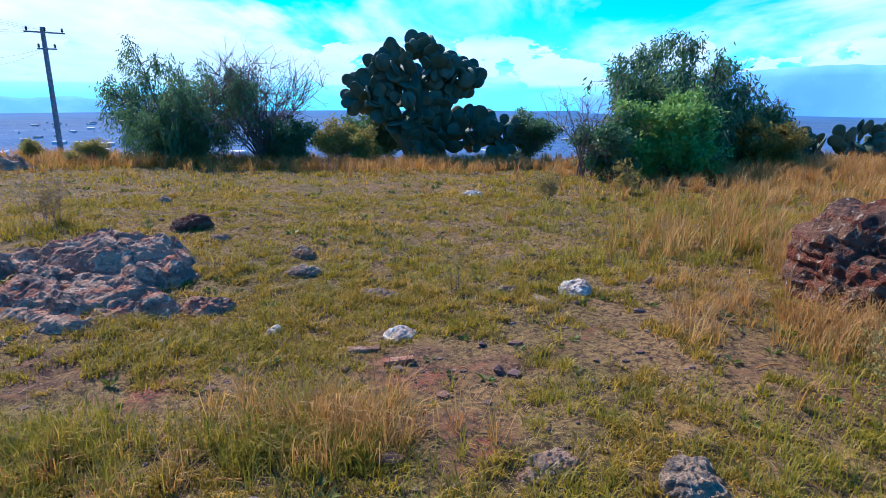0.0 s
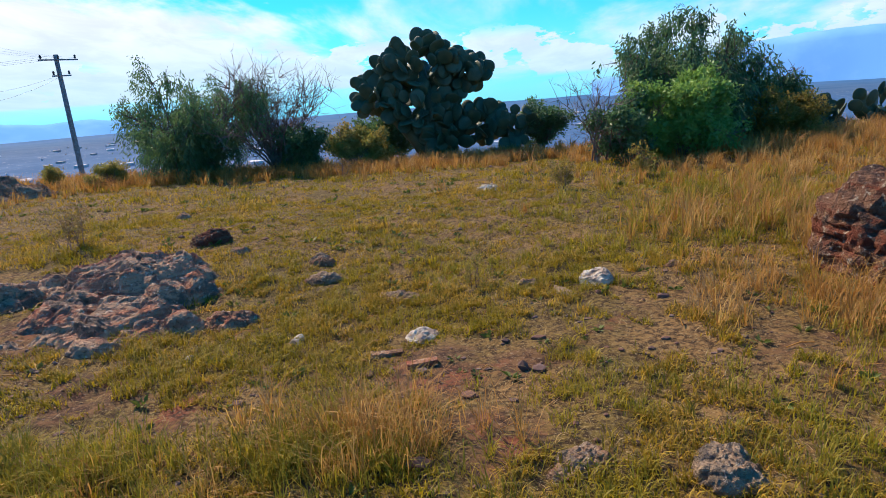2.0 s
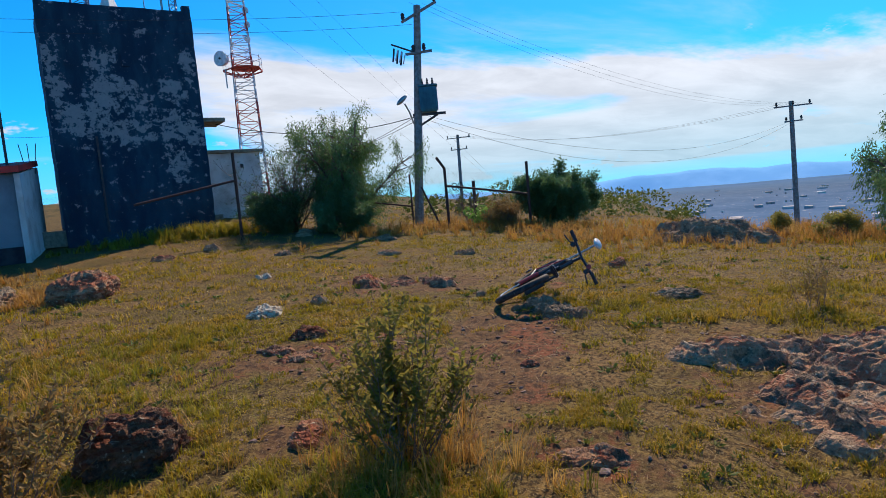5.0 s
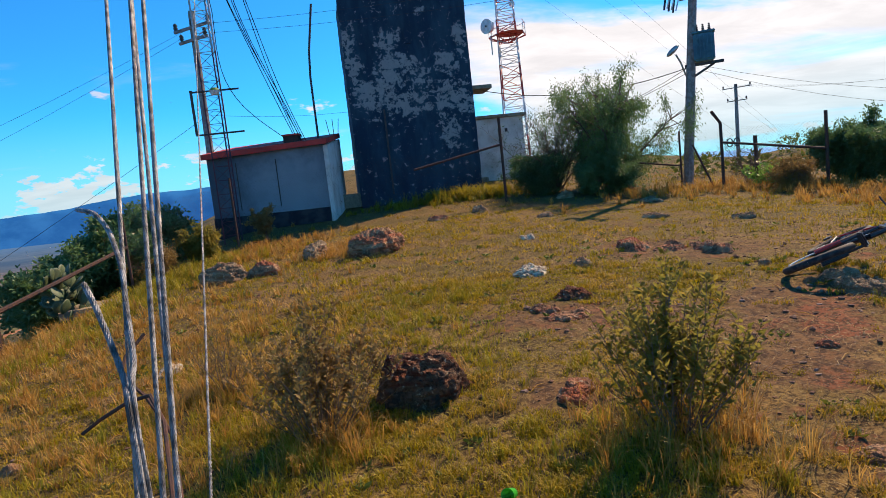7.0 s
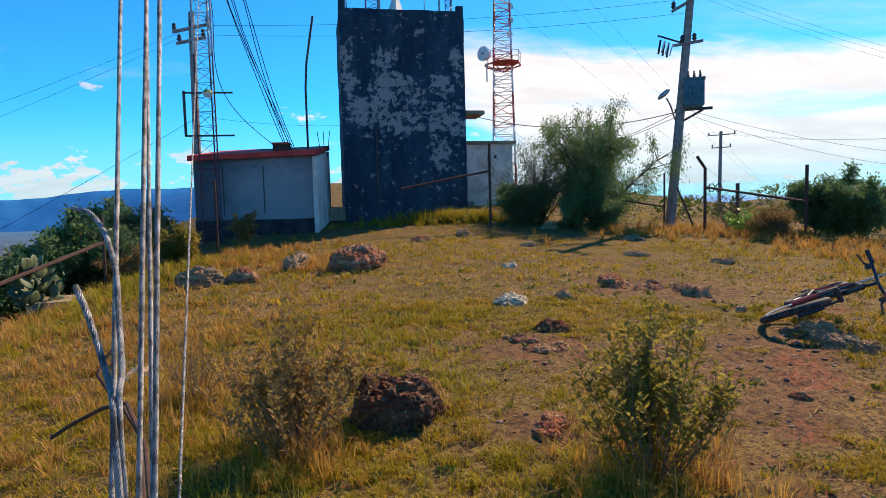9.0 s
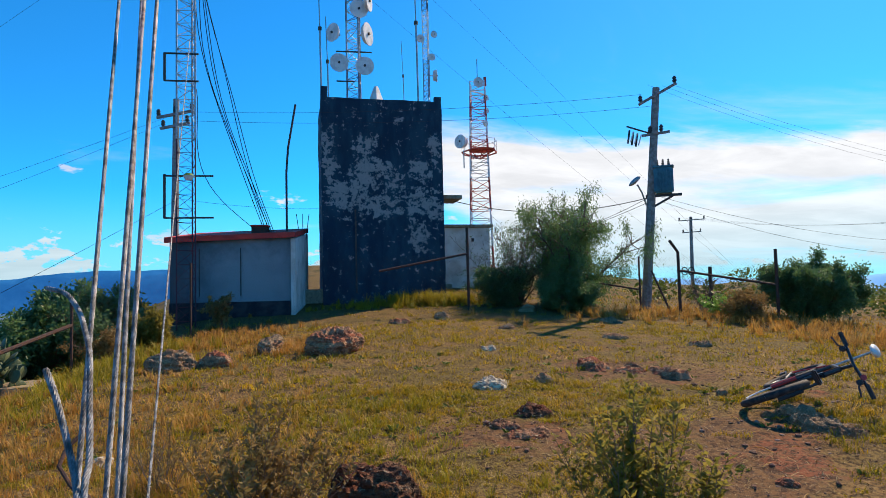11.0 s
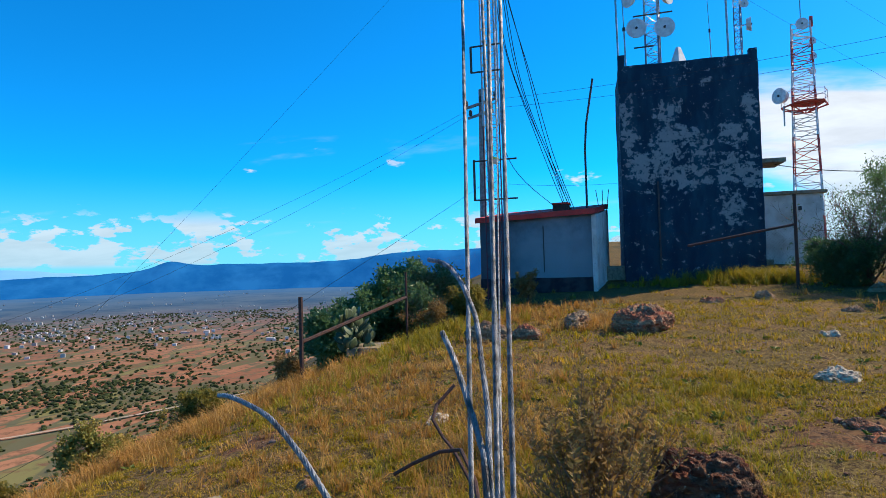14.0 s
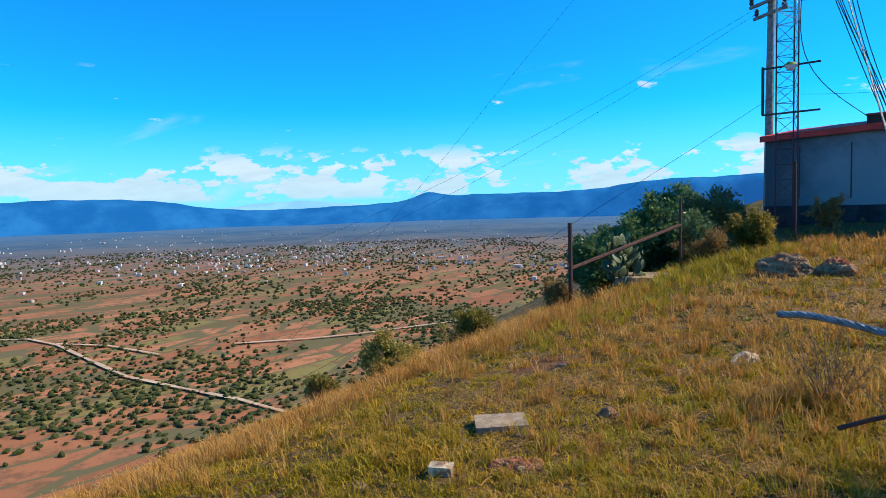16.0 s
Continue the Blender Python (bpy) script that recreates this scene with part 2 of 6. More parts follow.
M = {
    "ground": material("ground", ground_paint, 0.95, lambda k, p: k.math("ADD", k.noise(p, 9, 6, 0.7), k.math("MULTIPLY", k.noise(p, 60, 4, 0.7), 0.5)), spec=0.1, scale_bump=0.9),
    "grass": material("grass", leafy((0.50, 0.37, 0.010), (0.13, 0.10, 0.005), (0.68, 0.42, 0.035)), 0.6, spec=0.3, through_light=0.45),
    "dry_grass": material("dry_grass", leafy((0.58, 0.31, 0.060), (0.34, 0.155, 0.036), (0.68, 0.42, 0.11)), 0.6, spec=0.3, through_light=0.42),
    "green_grass": material("green_grass", leafy((0.27, 0.25, 0.016), (0.46, 0.33, 0.026), (0.12, 0.13, 0.009)), 0.55, spec=0.25, through_light=0.4),
    "rock": material("rock", rocky((0.35, 0.19, 0.105), (0.42, 0.295, 0.18), (0.19, 0.145, 0.10), (0.60, 0.50, 0.35)), 0.95, crag, spec=0.06, scale_bump=1.0, deep=0.06),
    "red_rock": material("red_rock", rocky((0.42, 0.14, 0.075), (0.50, 0.29, 0.165), (0.22, 0.12, 0.075), (0.64, 0.50, 0.33)), 0.95, crag, spec=0.06, scale_bump=1.0, deep=0.06),
    "ledge_rock": material("ledge_rock", rocky((0.43, 0.185, 0.105), (0.52, 0.335, 0.20), (0.20, 0.145, 0.10), (0.64, 0.52, 0.36)), 0.95, crag, spec=0.06, scale_bump=1.0, deep=0.05),
    "dark_rock": material("dark_rock", rocky((0.18, 0.060, 0.034), (0.22, 0.12, 0.072), (0.085, 0.056, 0.042), (0.52, 0.42, 0.29)), 0.95, crag, spec=0.06, scale_bump=1.0, deep=0.06),
    "pale_rock": material("pale_rock", two((0.58, 0.50, 0.36), (0.30, 0.22, 0.15), 14), 0.9, fine(30), spec=0.2),
    "concrete": material("concrete", two((0.33, 0.27, 0.19), (0.23, 0.18, 0.125), 9), 0.9, fine(40), spec=0.2),
    "cactus": material("cactus", two((0.050, 0.085, 0.040), (0.085, 0.115, 0.055), 3), 0.55, fine(30), spec=0.35),
    "bark": material("bark", two((0.10, 0.075, 0.055), (0.17, 0.13, 0.10), 14), 0.9, fine(50), spec=0.2),
    "twig": material("twig", two((0.16, 0.10, 0.075), (0.22, 0.16, 0.12), 6), 0.9, spec=0.2),
    "leaf": material("leaf", leafy((0.07, 0.15, 0.055), (0.10, 0.195, 0.07), (0.15, 0.24, 0.085)), 0.45, spec=0.45, through_light=0.45),
    "leaf_pepper": material("leaf_pepper", leafy((0.085, 0.17, 0.055), (0.12, 0.22, 0.065), (0.165, 0.26, 0.08)), 0.45, spec=0.45, through_light=0.45),
    "leaf_bright": material("leaf_bright", leafy((0.14, 0.30, 0.055), (0.22, 0.38, 0.065), (0.29, 0.42, 0.09)), 0.45, spec=0.45, through_light=0.42),
    "leaf_yellow": material("leaf_yellow", leafy((0.22, 0.24, 0.05), (0.36, 0.30, 0.065), (0.44, 0.31, 0.085)), 0.6, spec=0.3, through_light=0.35),
    "leaf_grey": material("leaf_grey", leafy((0.17, 0.16, 0.030), (0.27, 0.22, 0.045), (0.34, 0.25, 0.06)), 0.6, spec=0.3, through_light=0.6),
    "leaf_brown": material("leaf_brown", leafy((0.24, 0.14, 0.05), (0.32, 0.20, 0.07), (0.24, 0.18, 0.055)), 0.7, spec=0.25, through_light=0.35),
    "scrub": material("scrub", leafy((0.026, 0.042, 0.014), (0.045, 0.06, 0.018), (0.065, 0.058, 0.025)), 0.9, spec=0.1),
    "metal_grey": material("metal_grey", two((0.42, 0.44, 0.45), (0.30, 0.31, 0.32), 12), 0.45, metal=0.7),
    "steel_strand": material("steel_strand", two((0.30, 0.31, 0.32), (0.10, 0.095, 0.09), 34, 0.38, 0.66), 0.48, fine(200), metal=0.6),
    "rust": material("rust", two((0.10, 0.045, 0.03), (0.06, 0.038, 0.034), 20), 0.85, fine(60)),
    "dark_metal": material("dark_metal", two((0.05, 0.05, 0.055), (0.09, 0.075, 0.065), 15), 0.6, metal=0.3),
    "blue_steel": material("blue_steel", two((0.09, 0.16, 0.27), (0.16, 0.22, 0.30), 8), 0.55, metal=0.2),
    "tower_red": material("tower_red", two((0.55, 0.07, 0.06), (0.42, 0.08, 0.07), 2), 0.6),
    "tower_white": material("tower_white", two((0.74, 0.75, 0.76), (0.58, 0.58, 0.58), 2), 0.6),
    "white": material("white", two((0.78, 0.78, 0.76), (0.62, 0.61, 0.58), 3), 0.5),
    "straw": material("straw", leafy((0.38, 0.26, 0.09), (0.24, 0.14, 0.05), (0.52, 0.40, 0.20)), 0.8),
    "pole_wood": material("pole_wood", two((0.30, 0.29, 0.28), (0.20, 0.18, 0.16), 9), 0.85, fine(30)),
    "green_plastic": material("green_plastic", (0.02, 0.55, 0.06), 0.4, spec=0.5, through_light=0.4),
    "mast_paint": material("mast_paint", two((0.13, 0.035, 0.045), (0.07, 0.035, 0.055), 4), 0.7),
    # near-black for the shed's foot: wall stain plus shade put into colour
    "black_paint": material("black_paint", two((0.018, 0.022, 0.030), (0.045, 0.050, 0.055), 3), 0.9, fine(20)),
    "clod": material("clod", leafy((0.22, 0.11, 0.066), (0.11, 0.062, 0.044), (0.29, 0.20, 0.16)), 0.95, fine(60)),
    "herb": material("herb", leafy((0.085, 0.13, 0.018), (0.14, 0.17, 0.025), (0.19, 0.18, 0.035)), 0.55, spec=0.3, through_light=0.3),
    "wire": material("wire", (0.03, 0.03, 0.03), 0.6),
    "rubber": material("rubber", two((0.022, 0.022, 0.024), (0.06, 0.05, 0.045), 18), 0.75),
    "bike_frame": material("bike_frame", (0.02, 0.02, 0.024), 0.3, spec=0.5),
    "bike_red": material("bike_red", (0.45, 0.03, 0.025), 0.35, spec=0.5),
    "transformer_paint": material("transformer_paint", two((0.05, 0.25, 0.31), (0.035, 0.17, 0.23), 6), 0.5, fine(20)),
    "roof_red": material("roof_red", two((0.72, 0.06, 0.045), (0.58, 0.05, 0.04), 3), 0.7, fine(20)),
    "plaster": material("plaster", lambda k, p: k.mix(k.step(k.math("ADD", k.math("MULTIPLY", k.noise(p, 1.4, 8, 0.7), 1.6), k.vec("DISTANCE", p, (-19.6, -2.7, 1.9))), 1.9, 3.4), (0.26, 0.31, 0.335), (0.07, 0.095, 0.115)), 0.9, fine(25)),
    "white_plaster": material("white_plaster", two((0.70, 0.68, 0.63), (0.50, 0.46, 0.40), 1.6, 0.4, 0.7), 0.9, fine(25)),
    "tower_wall": material("tower_wall", tower_paint, 0.85, fine(18), scale_bump=0.6),
    # blue is distance haze put into the base colour, with added glow
    "hazy_mountain": material("hazy_mountain", lambda k, p: k.mix(k.step(k.noise(p, 0.0035, 8, 0.65), 0.4, 0.65), (0.005, 0.075, 0.22), (0.012, 0.11, 0.28)), 1.0, spec=0.0, glow=0.55),
    # paler and stronger haze, again as base colour plus emission
    "hazy_mountain_far": material("hazy_mountain_far", lambda k, p: k.mix(k.step(k.noise(p, 0.003, 6, 0.6), 0.4, 0.65), (0.11, 0.27, 0.48), (0.14, 0.31, 0.52)), 1.0, spec=0.0, glow=0.8),
    "road": material("road", two((0.46, 0.36, 0.26), (0.38, 0.28, 0.19), 0.06), 0.95),
    "house_wall": material("house_wall", lambda k, p: k.mix(k.add("ShaderNodeNewGeometry").outputs["Random Per Island"], (0.62, 0.60, 0.58), (0.36, 0.31, 0.28)), 0.9),
}

# ---- helpers for shapes ----


def mesh_of(bm, name, mats, smooth=True):
    me = bpy.data.meshes.new(name)
    bm.to_mesh(me)
    bm.free()
    for m in (mats if isinstance(mats, (list, tuple)) else [mats]):
        me.materials.append(M[m])
    if smooth:
        me.shade_smooth()
    return me


def part(name, bm, mat, parent=None, label="", smooth=False):
    ob = new(name, mesh_of(bm, name, mat, smooth))
    if parent is not None:
        ob.parent = parent
    if label:
        ob["label"] = label
    return ob


def holder(name, x, y, z, label, category, rz=0.0, group="", kind=""):
    ob = new(name)
    ob.matrix_world = pose(x, y, z, 0, 0, rz)
    return tagged(ob, label, category, group, kind)


def box(bm, cx, cy, cz, sx, sy, sz, m=None, bevel=0.0):
    r = bmesh.ops.create_cube(bm, size=1.0, matrix=(m or Matrix()) @ Matrix.Translation((cx, cy, cz)) @ Matrix.Diagonal((sx, sy, sz, 1)))
    if bevel:
        edges = list({e for v in r["verts"] for e in v.link_edges})
        bmesh.ops.bevel(bm, geom=edges, offset=bevel, segments=2, affect="EDGES")
    return bm


def tube(bm, pts, radii, sides=6, caps=True):
    """A tapered tube along points."""
    pts = [Vector(p) for p in pts]
    if not isinstance(radii, (list, tuple)):
        radii = [radii] * len(pts)
    rings, side = [], None
    for i, p in enumerate(pts):
        way = (pts[min(i + 1, len(pts) - 1)] - pts[max(i - 1, 0)]).normalized()
        if side is None:
            side = way.orthogonal().normalized()
        side = (side - way * side.dot(way)).normalized()
        other = way.cross(side)
        rings.append([bm.verts.new(p + radii[i] * (side * math.cos(a) + other * math.sin(a))) for a in (2 * math.pi * j / sides for j in range(sides))])
    for a, b in zip(rings, rings[1:]):
        for j in range(sides):
            bm.faces.new((a[j], a[(j + 1) % sides], b[(j + 1) % sides], b[j]))
    if caps:
        bm.faces.new(rings[0][::-1]), bm.faces.new(rings[-1])
    return bm


def disc(bm, m, r, depth, sides=24, r2=None):
    bmesh.ops.create_cone(bm, cap_ends=True, segments=sides, radius1=r, radius2=r if r2 is None else r2, depth=depth, matrix=m)
    return bm


def soup(name, verts, faces, mat, smooth=False):
    me = bpy.data.meshes.new(name)
    me.from_pydata(verts, [], faces)
    me.materials.append(M[mat])
    me.update()
    if smooth:
        me.shade_smooth()
    return me


def blades(name, base, height, lean, width, mat, rng):
    """Bent blades of grass, each of five points and two faces."""
    n = len(base)
    a = rng.uniform(0, 2 * np.pi, n)
    face = np.stack([np.cos(a), np.sin(a), 0 * a], 1)
    b = a + rng.uniform(1.0, 2.1, n)
    bend = np.stack([np.cos(b), np.sin(b), 0 * b], 1) * (lean * height)[:, None]
    up = np.array([0, 0, 1.0]) * height[:, None]
    w = face * width[:, None] / 2
    mid = base + up * 0.58 + bend * 0.33
    tip = base + up * (1 - 0.25 * np.minimum(lean, 1.2))[:, None] + bend
    v = np.stack([base - w, base + w, mid + w * 0.8, mid - w * 0.8, tip], 1).reshape(-1, 3)
    i = np.arange(n) * 5
    me = bpy.data.meshes.new(name)
    me.vertices.add(5 * n)
    me.vertices.foreach_set("co", v.astype(np.float32).ravel())
    quads, tris = np.stack([i, i + 1, i + 2, i + 3], 1), np.stack([i + 3, i + 2, i + 4], 1)
    loops = np.concatenate([quads, tris], 1).ravel()
    me.loops.add(7 * n)
    me.loops.foreach_set("vertex_index", loops.astype(np.int32))
    starts = (np.arange(n)[:, None] * 7 + np.array([0, 4])).ravel()
    me.polygons.add(2 * n)
    me.polygons.foreach_set("loop_start", starts.astype(np.int32))
    me.update(calc_edges=True)
    me.materials.append(M[mat])
    return me


def leaves(name, at, way, length, width, mat, rng, fold=0.25):
    """Small pointed leaves at the places, along the ways: two folded faces each."""
    n = len(at)
    way = way / (np.linalg.norm(way, axis=1, keepdims=True) + 1e-9)
    r = rng.normal(size=(n, 3))
    side = np.cross(way, r)
    side /= np.linalg.norm(side, axis=1, keepdims=True) + 1e-9
    nor = np.cross(side, way)
    L, W = np.asarray(length)[:, None], np.asarray(width)[:, None]
    v = np.stack([at, at + way * L * 0.45 + side * W / 2 + nor * W * fold, at + way * L, at + way * L * 0.45 - side * W / 2 + nor * W * fold], 1).reshape(-1, 3)
    i = np.arange(n) * 4
    me = bpy.data.meshes.new(name)
    me.vertices.add(4 * n)
    me.vertices.foreach_set("co", v.astype(np.float32).ravel())
    me.loops.add(6 * n)
    me.loops.foreach_set("vertex_index", np.stack([i, i + 1, i + 2, i, i + 2, i + 3], 1).ravel().astype(np.int32))
    me.polygons.add(2 * n)
    me.polygons.foreach_set("loop_start", (np.arange(2 * n) * 3).astype(np.int32))
    me.update(calc_edges=True)
    me.materials.append(M[mat])
    return me


# ---- the ground: a hilltop that falls away to a plain ----
PLAIN = -92.0
BARE = [(-.2, 3.5, .55, .8), (.35, 3.5, .4, .7), (2.15, 3.25, .7, .62), (3.0, 3.3, .7, .66), (-2.3, 3.4, .6, .7), (-3.4, 2.8, .5, .8), (-6.9, 2.1, .8, .9), (-7.2, 1.4, .6, .8),
        (-4.9, 1.4, .45, .8), (-6.7, -4.1, .5, 1.0), (-10.2, 4.4, 1.3, .8), (-9.2, 5.0, 1.0, .8), (-6.3, 4.2, .9, 1.0), (-5.6, 3.6, .9, .9), (-4.9, 3.1, .8, .8), (-4.2, 2.6, .7, .6),
        (-1.6, 3.2, .6, .6), (1.2, 4.2, .9, .4), (.9, 3.6, .8, .4), (.1, 2.7, .5, .7), (-4.4, 5.4, .7, .6), (-8.0, 6.0, 1.2, .5), (-3.2, 4.5, 1.1, .7), (-12.5, 5.5, 1.6, .5), (-6.5, 2.9, .7, .8), (1.9, 2.5, .6, .35)]


def fbm(x, y, scale, seed):
    """Smooth random waves, cheap and the same at each build."""
    r = np.random.RandomState(seed)
    out = 0 * x
    for i in range(9):
        a, f, ph = r.uniform(0, 6.28), scale * r.uniform(0.6, 2.4), r.uniform(0, 6.28)
        out = out + np.sin((x * np.cos(a) + y * np.sin(a)) * f + ph + 1.3 * np.sin(0.7 * f * (y * np.cos(a) - x * np.sin(a)) + ph)) / 9 * 1.6
    return out


def height(x, y, rough=True):
    x, y = np.asarray(x, float), np.asarray(y, float)
    xc = np.clip(x, -40, 12)
    far_edge = 16.2 + np.maximum(0, -16 - xc) * .85 - 2.2 * np.exp(-((xc + 13) / 3.0)**2)
    yc = np.clip(y, -8, np.minimum(far_edge, 30))
    z = -.006 - .0184 * xc + .047 * yc + .00155 * xc**2 + .00133 * xc * yc - .00303 * yc**2
    z = z - .16 * np.exp(-((xc + 1.6)**2 + (yc - 4.3)**2) / 6)
    d = np.sqrt(np.maximum(0, -3.5 - y)**2 + np.maximum(0, y - far_edge)**2 + np.maximum(0, x - 12)**2 + np.maximum(0, -60 - x)**2)
    z = z - .5 * (np.sqrt(d * d + 16) - 4)
    # a far shoulder of the same hill
    r, yaw = np.hypot(x, y), np.degrees(np.arctan2(-x, np.maximum(y, 1e-3)))
    crest = 1.75 + 44 * np.tan(np.radians(np.clip(-.6 - .275 * (49 - yaw), -9, -.45))) - (np.maximum(yaw - 56, 0) * .35)
    crest = crest - np.where(r < 44, (44 - r) / 26, (r - 44) / 12)**2 * 2.2 - np.where(y < 5, 50, 0)
    z = z + .35 * np.logaddexp(0, (crest - z) / .35) * (r > 16)
    if rough:
        z = z + .22 * np.clip((r - 18) / 12, 0, 1) * np.clip((70 - r) / 20, 0, 1) * (y > 5) * (fbm(x, y, .45, 15) + .5 * fbm(x, y, 1.3, 16))
        near = np.exp(-(x**2 + y**2) / 900)
        z = z + near * (.026 * fbm(x, y, 1.8, 3) + .016 * fbm(x, y, 6.0, 4) + .012 * fbm(x, y, 15.0, 8) + .007 * np.abs(fbm(x, y, 33.0, 9)))
        z = z + (1 - near) * np.clip(d, 0, 40) / 40 * 1.2 * fbm(x, y, .06, 5)
    far = np.hypot(x, y)
    plain = PLAIN + 5 * fbm(x, y, .004, 6) * np.clip((far - 150) / 300, 0, 1)
    soft = 10.0
    return plain + soft * np.logaddexp(0, (z - plain) / soft)


def gz(x, y):
    return float(height(x, y))


def bareness(x, y):
    b = 0 * np.asarray(x, float)
    for cx, cy, r, s in BARE:
        b = np.maximum(b, .85 * s * np.exp(-((x - cx)**2 + (y - cy)**2) / (r * r)))
    return b


def axis(lo, hi, step, reach):
    mid = np.arange(lo, hi + 1e-6, step)
    out, s, grow = [], step, 1.075
    e = 0.0
    while e < reach:
        s = min(s * grow, 130)
        e += s
        out.append(e)
    out = np.array(out)
    return np.concatenate([lo - out[::-1], mid, hi + out])


def build_ground():
    xs, ys = axis(-15, 6, .065, 4600), axis(-7, 15, .065, 4600)
    X, Y = np.meshgrid(xs, ys)
    Z = height(X, Y)
    v = np.stack([X, Y, Z], -1).reshape(-1, 3)
    nx = len(xs)
    i = (np.arange(len(ys) - 1)[:, None] * nx + np.arange(nx - 1)).ravel()
    f = np.stack([i, i + 1, i + 1 + nx, i + nx], 1)
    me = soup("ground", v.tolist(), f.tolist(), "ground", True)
    at = me.attributes.new("bare", "FLOAT", "POINT")
    at.data.foreach_set("value", bareness(X, Y).ravel().astype(np.float32))
    tagged(new("ground", me), "dry grassy hilltop with red earth patches above a plain of fields", "ground", kind="structure")


build_ground()

# far hills round the plain, with distance haze painted into their colour


def hills(name, mat, label, radius, yaw0, yaw1, profile, depth=260):
    """A ridge round the plain; profile(yaw in degrees) gives its height over the eye level in degrees."""
    yaws = np.arange(yaw0, yaw1, .35)
    v, f = [], []
    rows = ((0, 0.0), (.35, .42), (.7, .8), (1.0, 1.0), (1.5, .7))
    for y in yaws:
        top = math.tan(radians(profile(y))) * radius
        for a, h in rows:
            r = radius + depth * (a + .10 * math.sin(y * .35 + a * 2))
            z = PLAIN - 8 + (top - PLAIN + 8) * h
            v.append((-math.sin(radians(y)) * r, math.cos(radians(y)) * r, z))
    k = len(rows)
    for i in range(len(yaws) - 1):
        for j in range(k - 1):
            f.append((i * k + j, i * k + j + 1, (i + 1) * k + j + 1, (i + 1) * k + j))
    tagged(new(name, soup(name, v, f, mat, True)), label, "hills", kind="structure")


def wave(y, seed, amp):
    return amp * sum(math.sin(y * f + seed * p) / (1 + .4 * n) for n, (f, p) in enumerate(((.11, 1.0), (.29, 2.3), (.63, .7), (1.4, 3.1), (2.9, 1.7))))


def bump_at(y, c, w, h):
    return h * math.exp(-((y - c) / w)**2)


hills("backdrop_hills_west", "hazy_mountain", "wooded hills far across the plain, tinted with blue haze", 4000, 68, 215,
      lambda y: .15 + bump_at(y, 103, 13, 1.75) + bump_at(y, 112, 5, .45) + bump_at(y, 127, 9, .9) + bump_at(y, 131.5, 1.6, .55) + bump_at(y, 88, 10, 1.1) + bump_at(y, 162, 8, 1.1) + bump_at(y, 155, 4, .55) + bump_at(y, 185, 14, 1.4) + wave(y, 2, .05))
# low ridge that doubles as a painted haze band along the horizon
hills("backdrop_hills_far", "hazy_mountain_far", "low hills on the horizon, coloured as a pale haze band", 4350, 20, 175,
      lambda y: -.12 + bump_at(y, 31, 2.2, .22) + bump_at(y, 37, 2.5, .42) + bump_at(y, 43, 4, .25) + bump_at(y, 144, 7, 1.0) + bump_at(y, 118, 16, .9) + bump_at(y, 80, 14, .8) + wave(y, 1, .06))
hills("backdrop_hills_east", "hazy_mountain_far", "hills with a rising ridge across the plain, tinted with pale haze", 4100, -80, -12,
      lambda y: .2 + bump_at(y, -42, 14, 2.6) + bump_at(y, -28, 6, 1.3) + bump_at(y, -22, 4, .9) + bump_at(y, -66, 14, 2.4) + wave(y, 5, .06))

# ---- buildings on the hilltop ----


def bm_new():
    return bmesh.new()


def block(name, mat, parent, cx, cy, cz, sx, sy, sz, label="", bevel=0.0):
    return part(name, box(bm_new(), cx, cy, cz, sx, sy, sz, None, bevel), mat, parent, label)


def rough_slab(bm, sx, sy, sz, cuts, amp, seed):
    """A box with its base at z 0, cut fine and slightly uneven."""
    bmesh.ops.create_cube(bm, size=1.0)
    bmesh.ops.subdivide_edges(bm, edges=bm.edges[:], cuts=cuts, use_grid_fill=True)
    for v in bm.verts:
        p = Vector((v.co.x * sx, v.co.y * sy, (v.co.z + .5) * sz))
        n = noise.noise_vector(p * 1.3 + Vector((seed, 0, 0))) * amp + noise.noise_vector(p * 5 + Vector((seed, 9, 0))) * amp * .4
        v.co = p + n
    return bm


def water_tower():
    t = holder("concrete_tower", -25.05, 1.63, .9, "tall dark blue-painted concrete tower with peeling paint", "tower", rz=3.5)
    part("wall", rough_slab(bm_new(), 4.0, 4.45, 7.72, 26, .035, 3), "tower_wall", t)
    for y, h, w in ((-2.1, .42, .24), (2.1, .22, .24)):
        part("corner_post", rough_slab(bm_new(), .26, w, h + .1, 3, .02, y), "tower_wall", t).location = (1.86, y, 7.66)
    part("parapet", rough_slab(bm_new(), .22, 4.0, .10, 12, .02, 8), "tower_wall", t).location = (1.88, 0, 7.68)
    for y in (-1.55, .05):
        block("recess", "tower_wall", t, 2.0, y, 6.4, .05, .22, 1.0)
    block("ledge", "concrete", t, .9, 2.62, 4.25, 1.4, .85, .14, "projecting concrete ledge", .01)
    block("drain_pipe", "dark_metal", t, 2.05, -1.05, 2.2, .06, .06, 3.0)
    block("plinth", "concrete", t, 1.3, -2.75, .62, 1.2, 1.1, .5, "low concrete step beside the tower", .02)
    return t


water_tower()


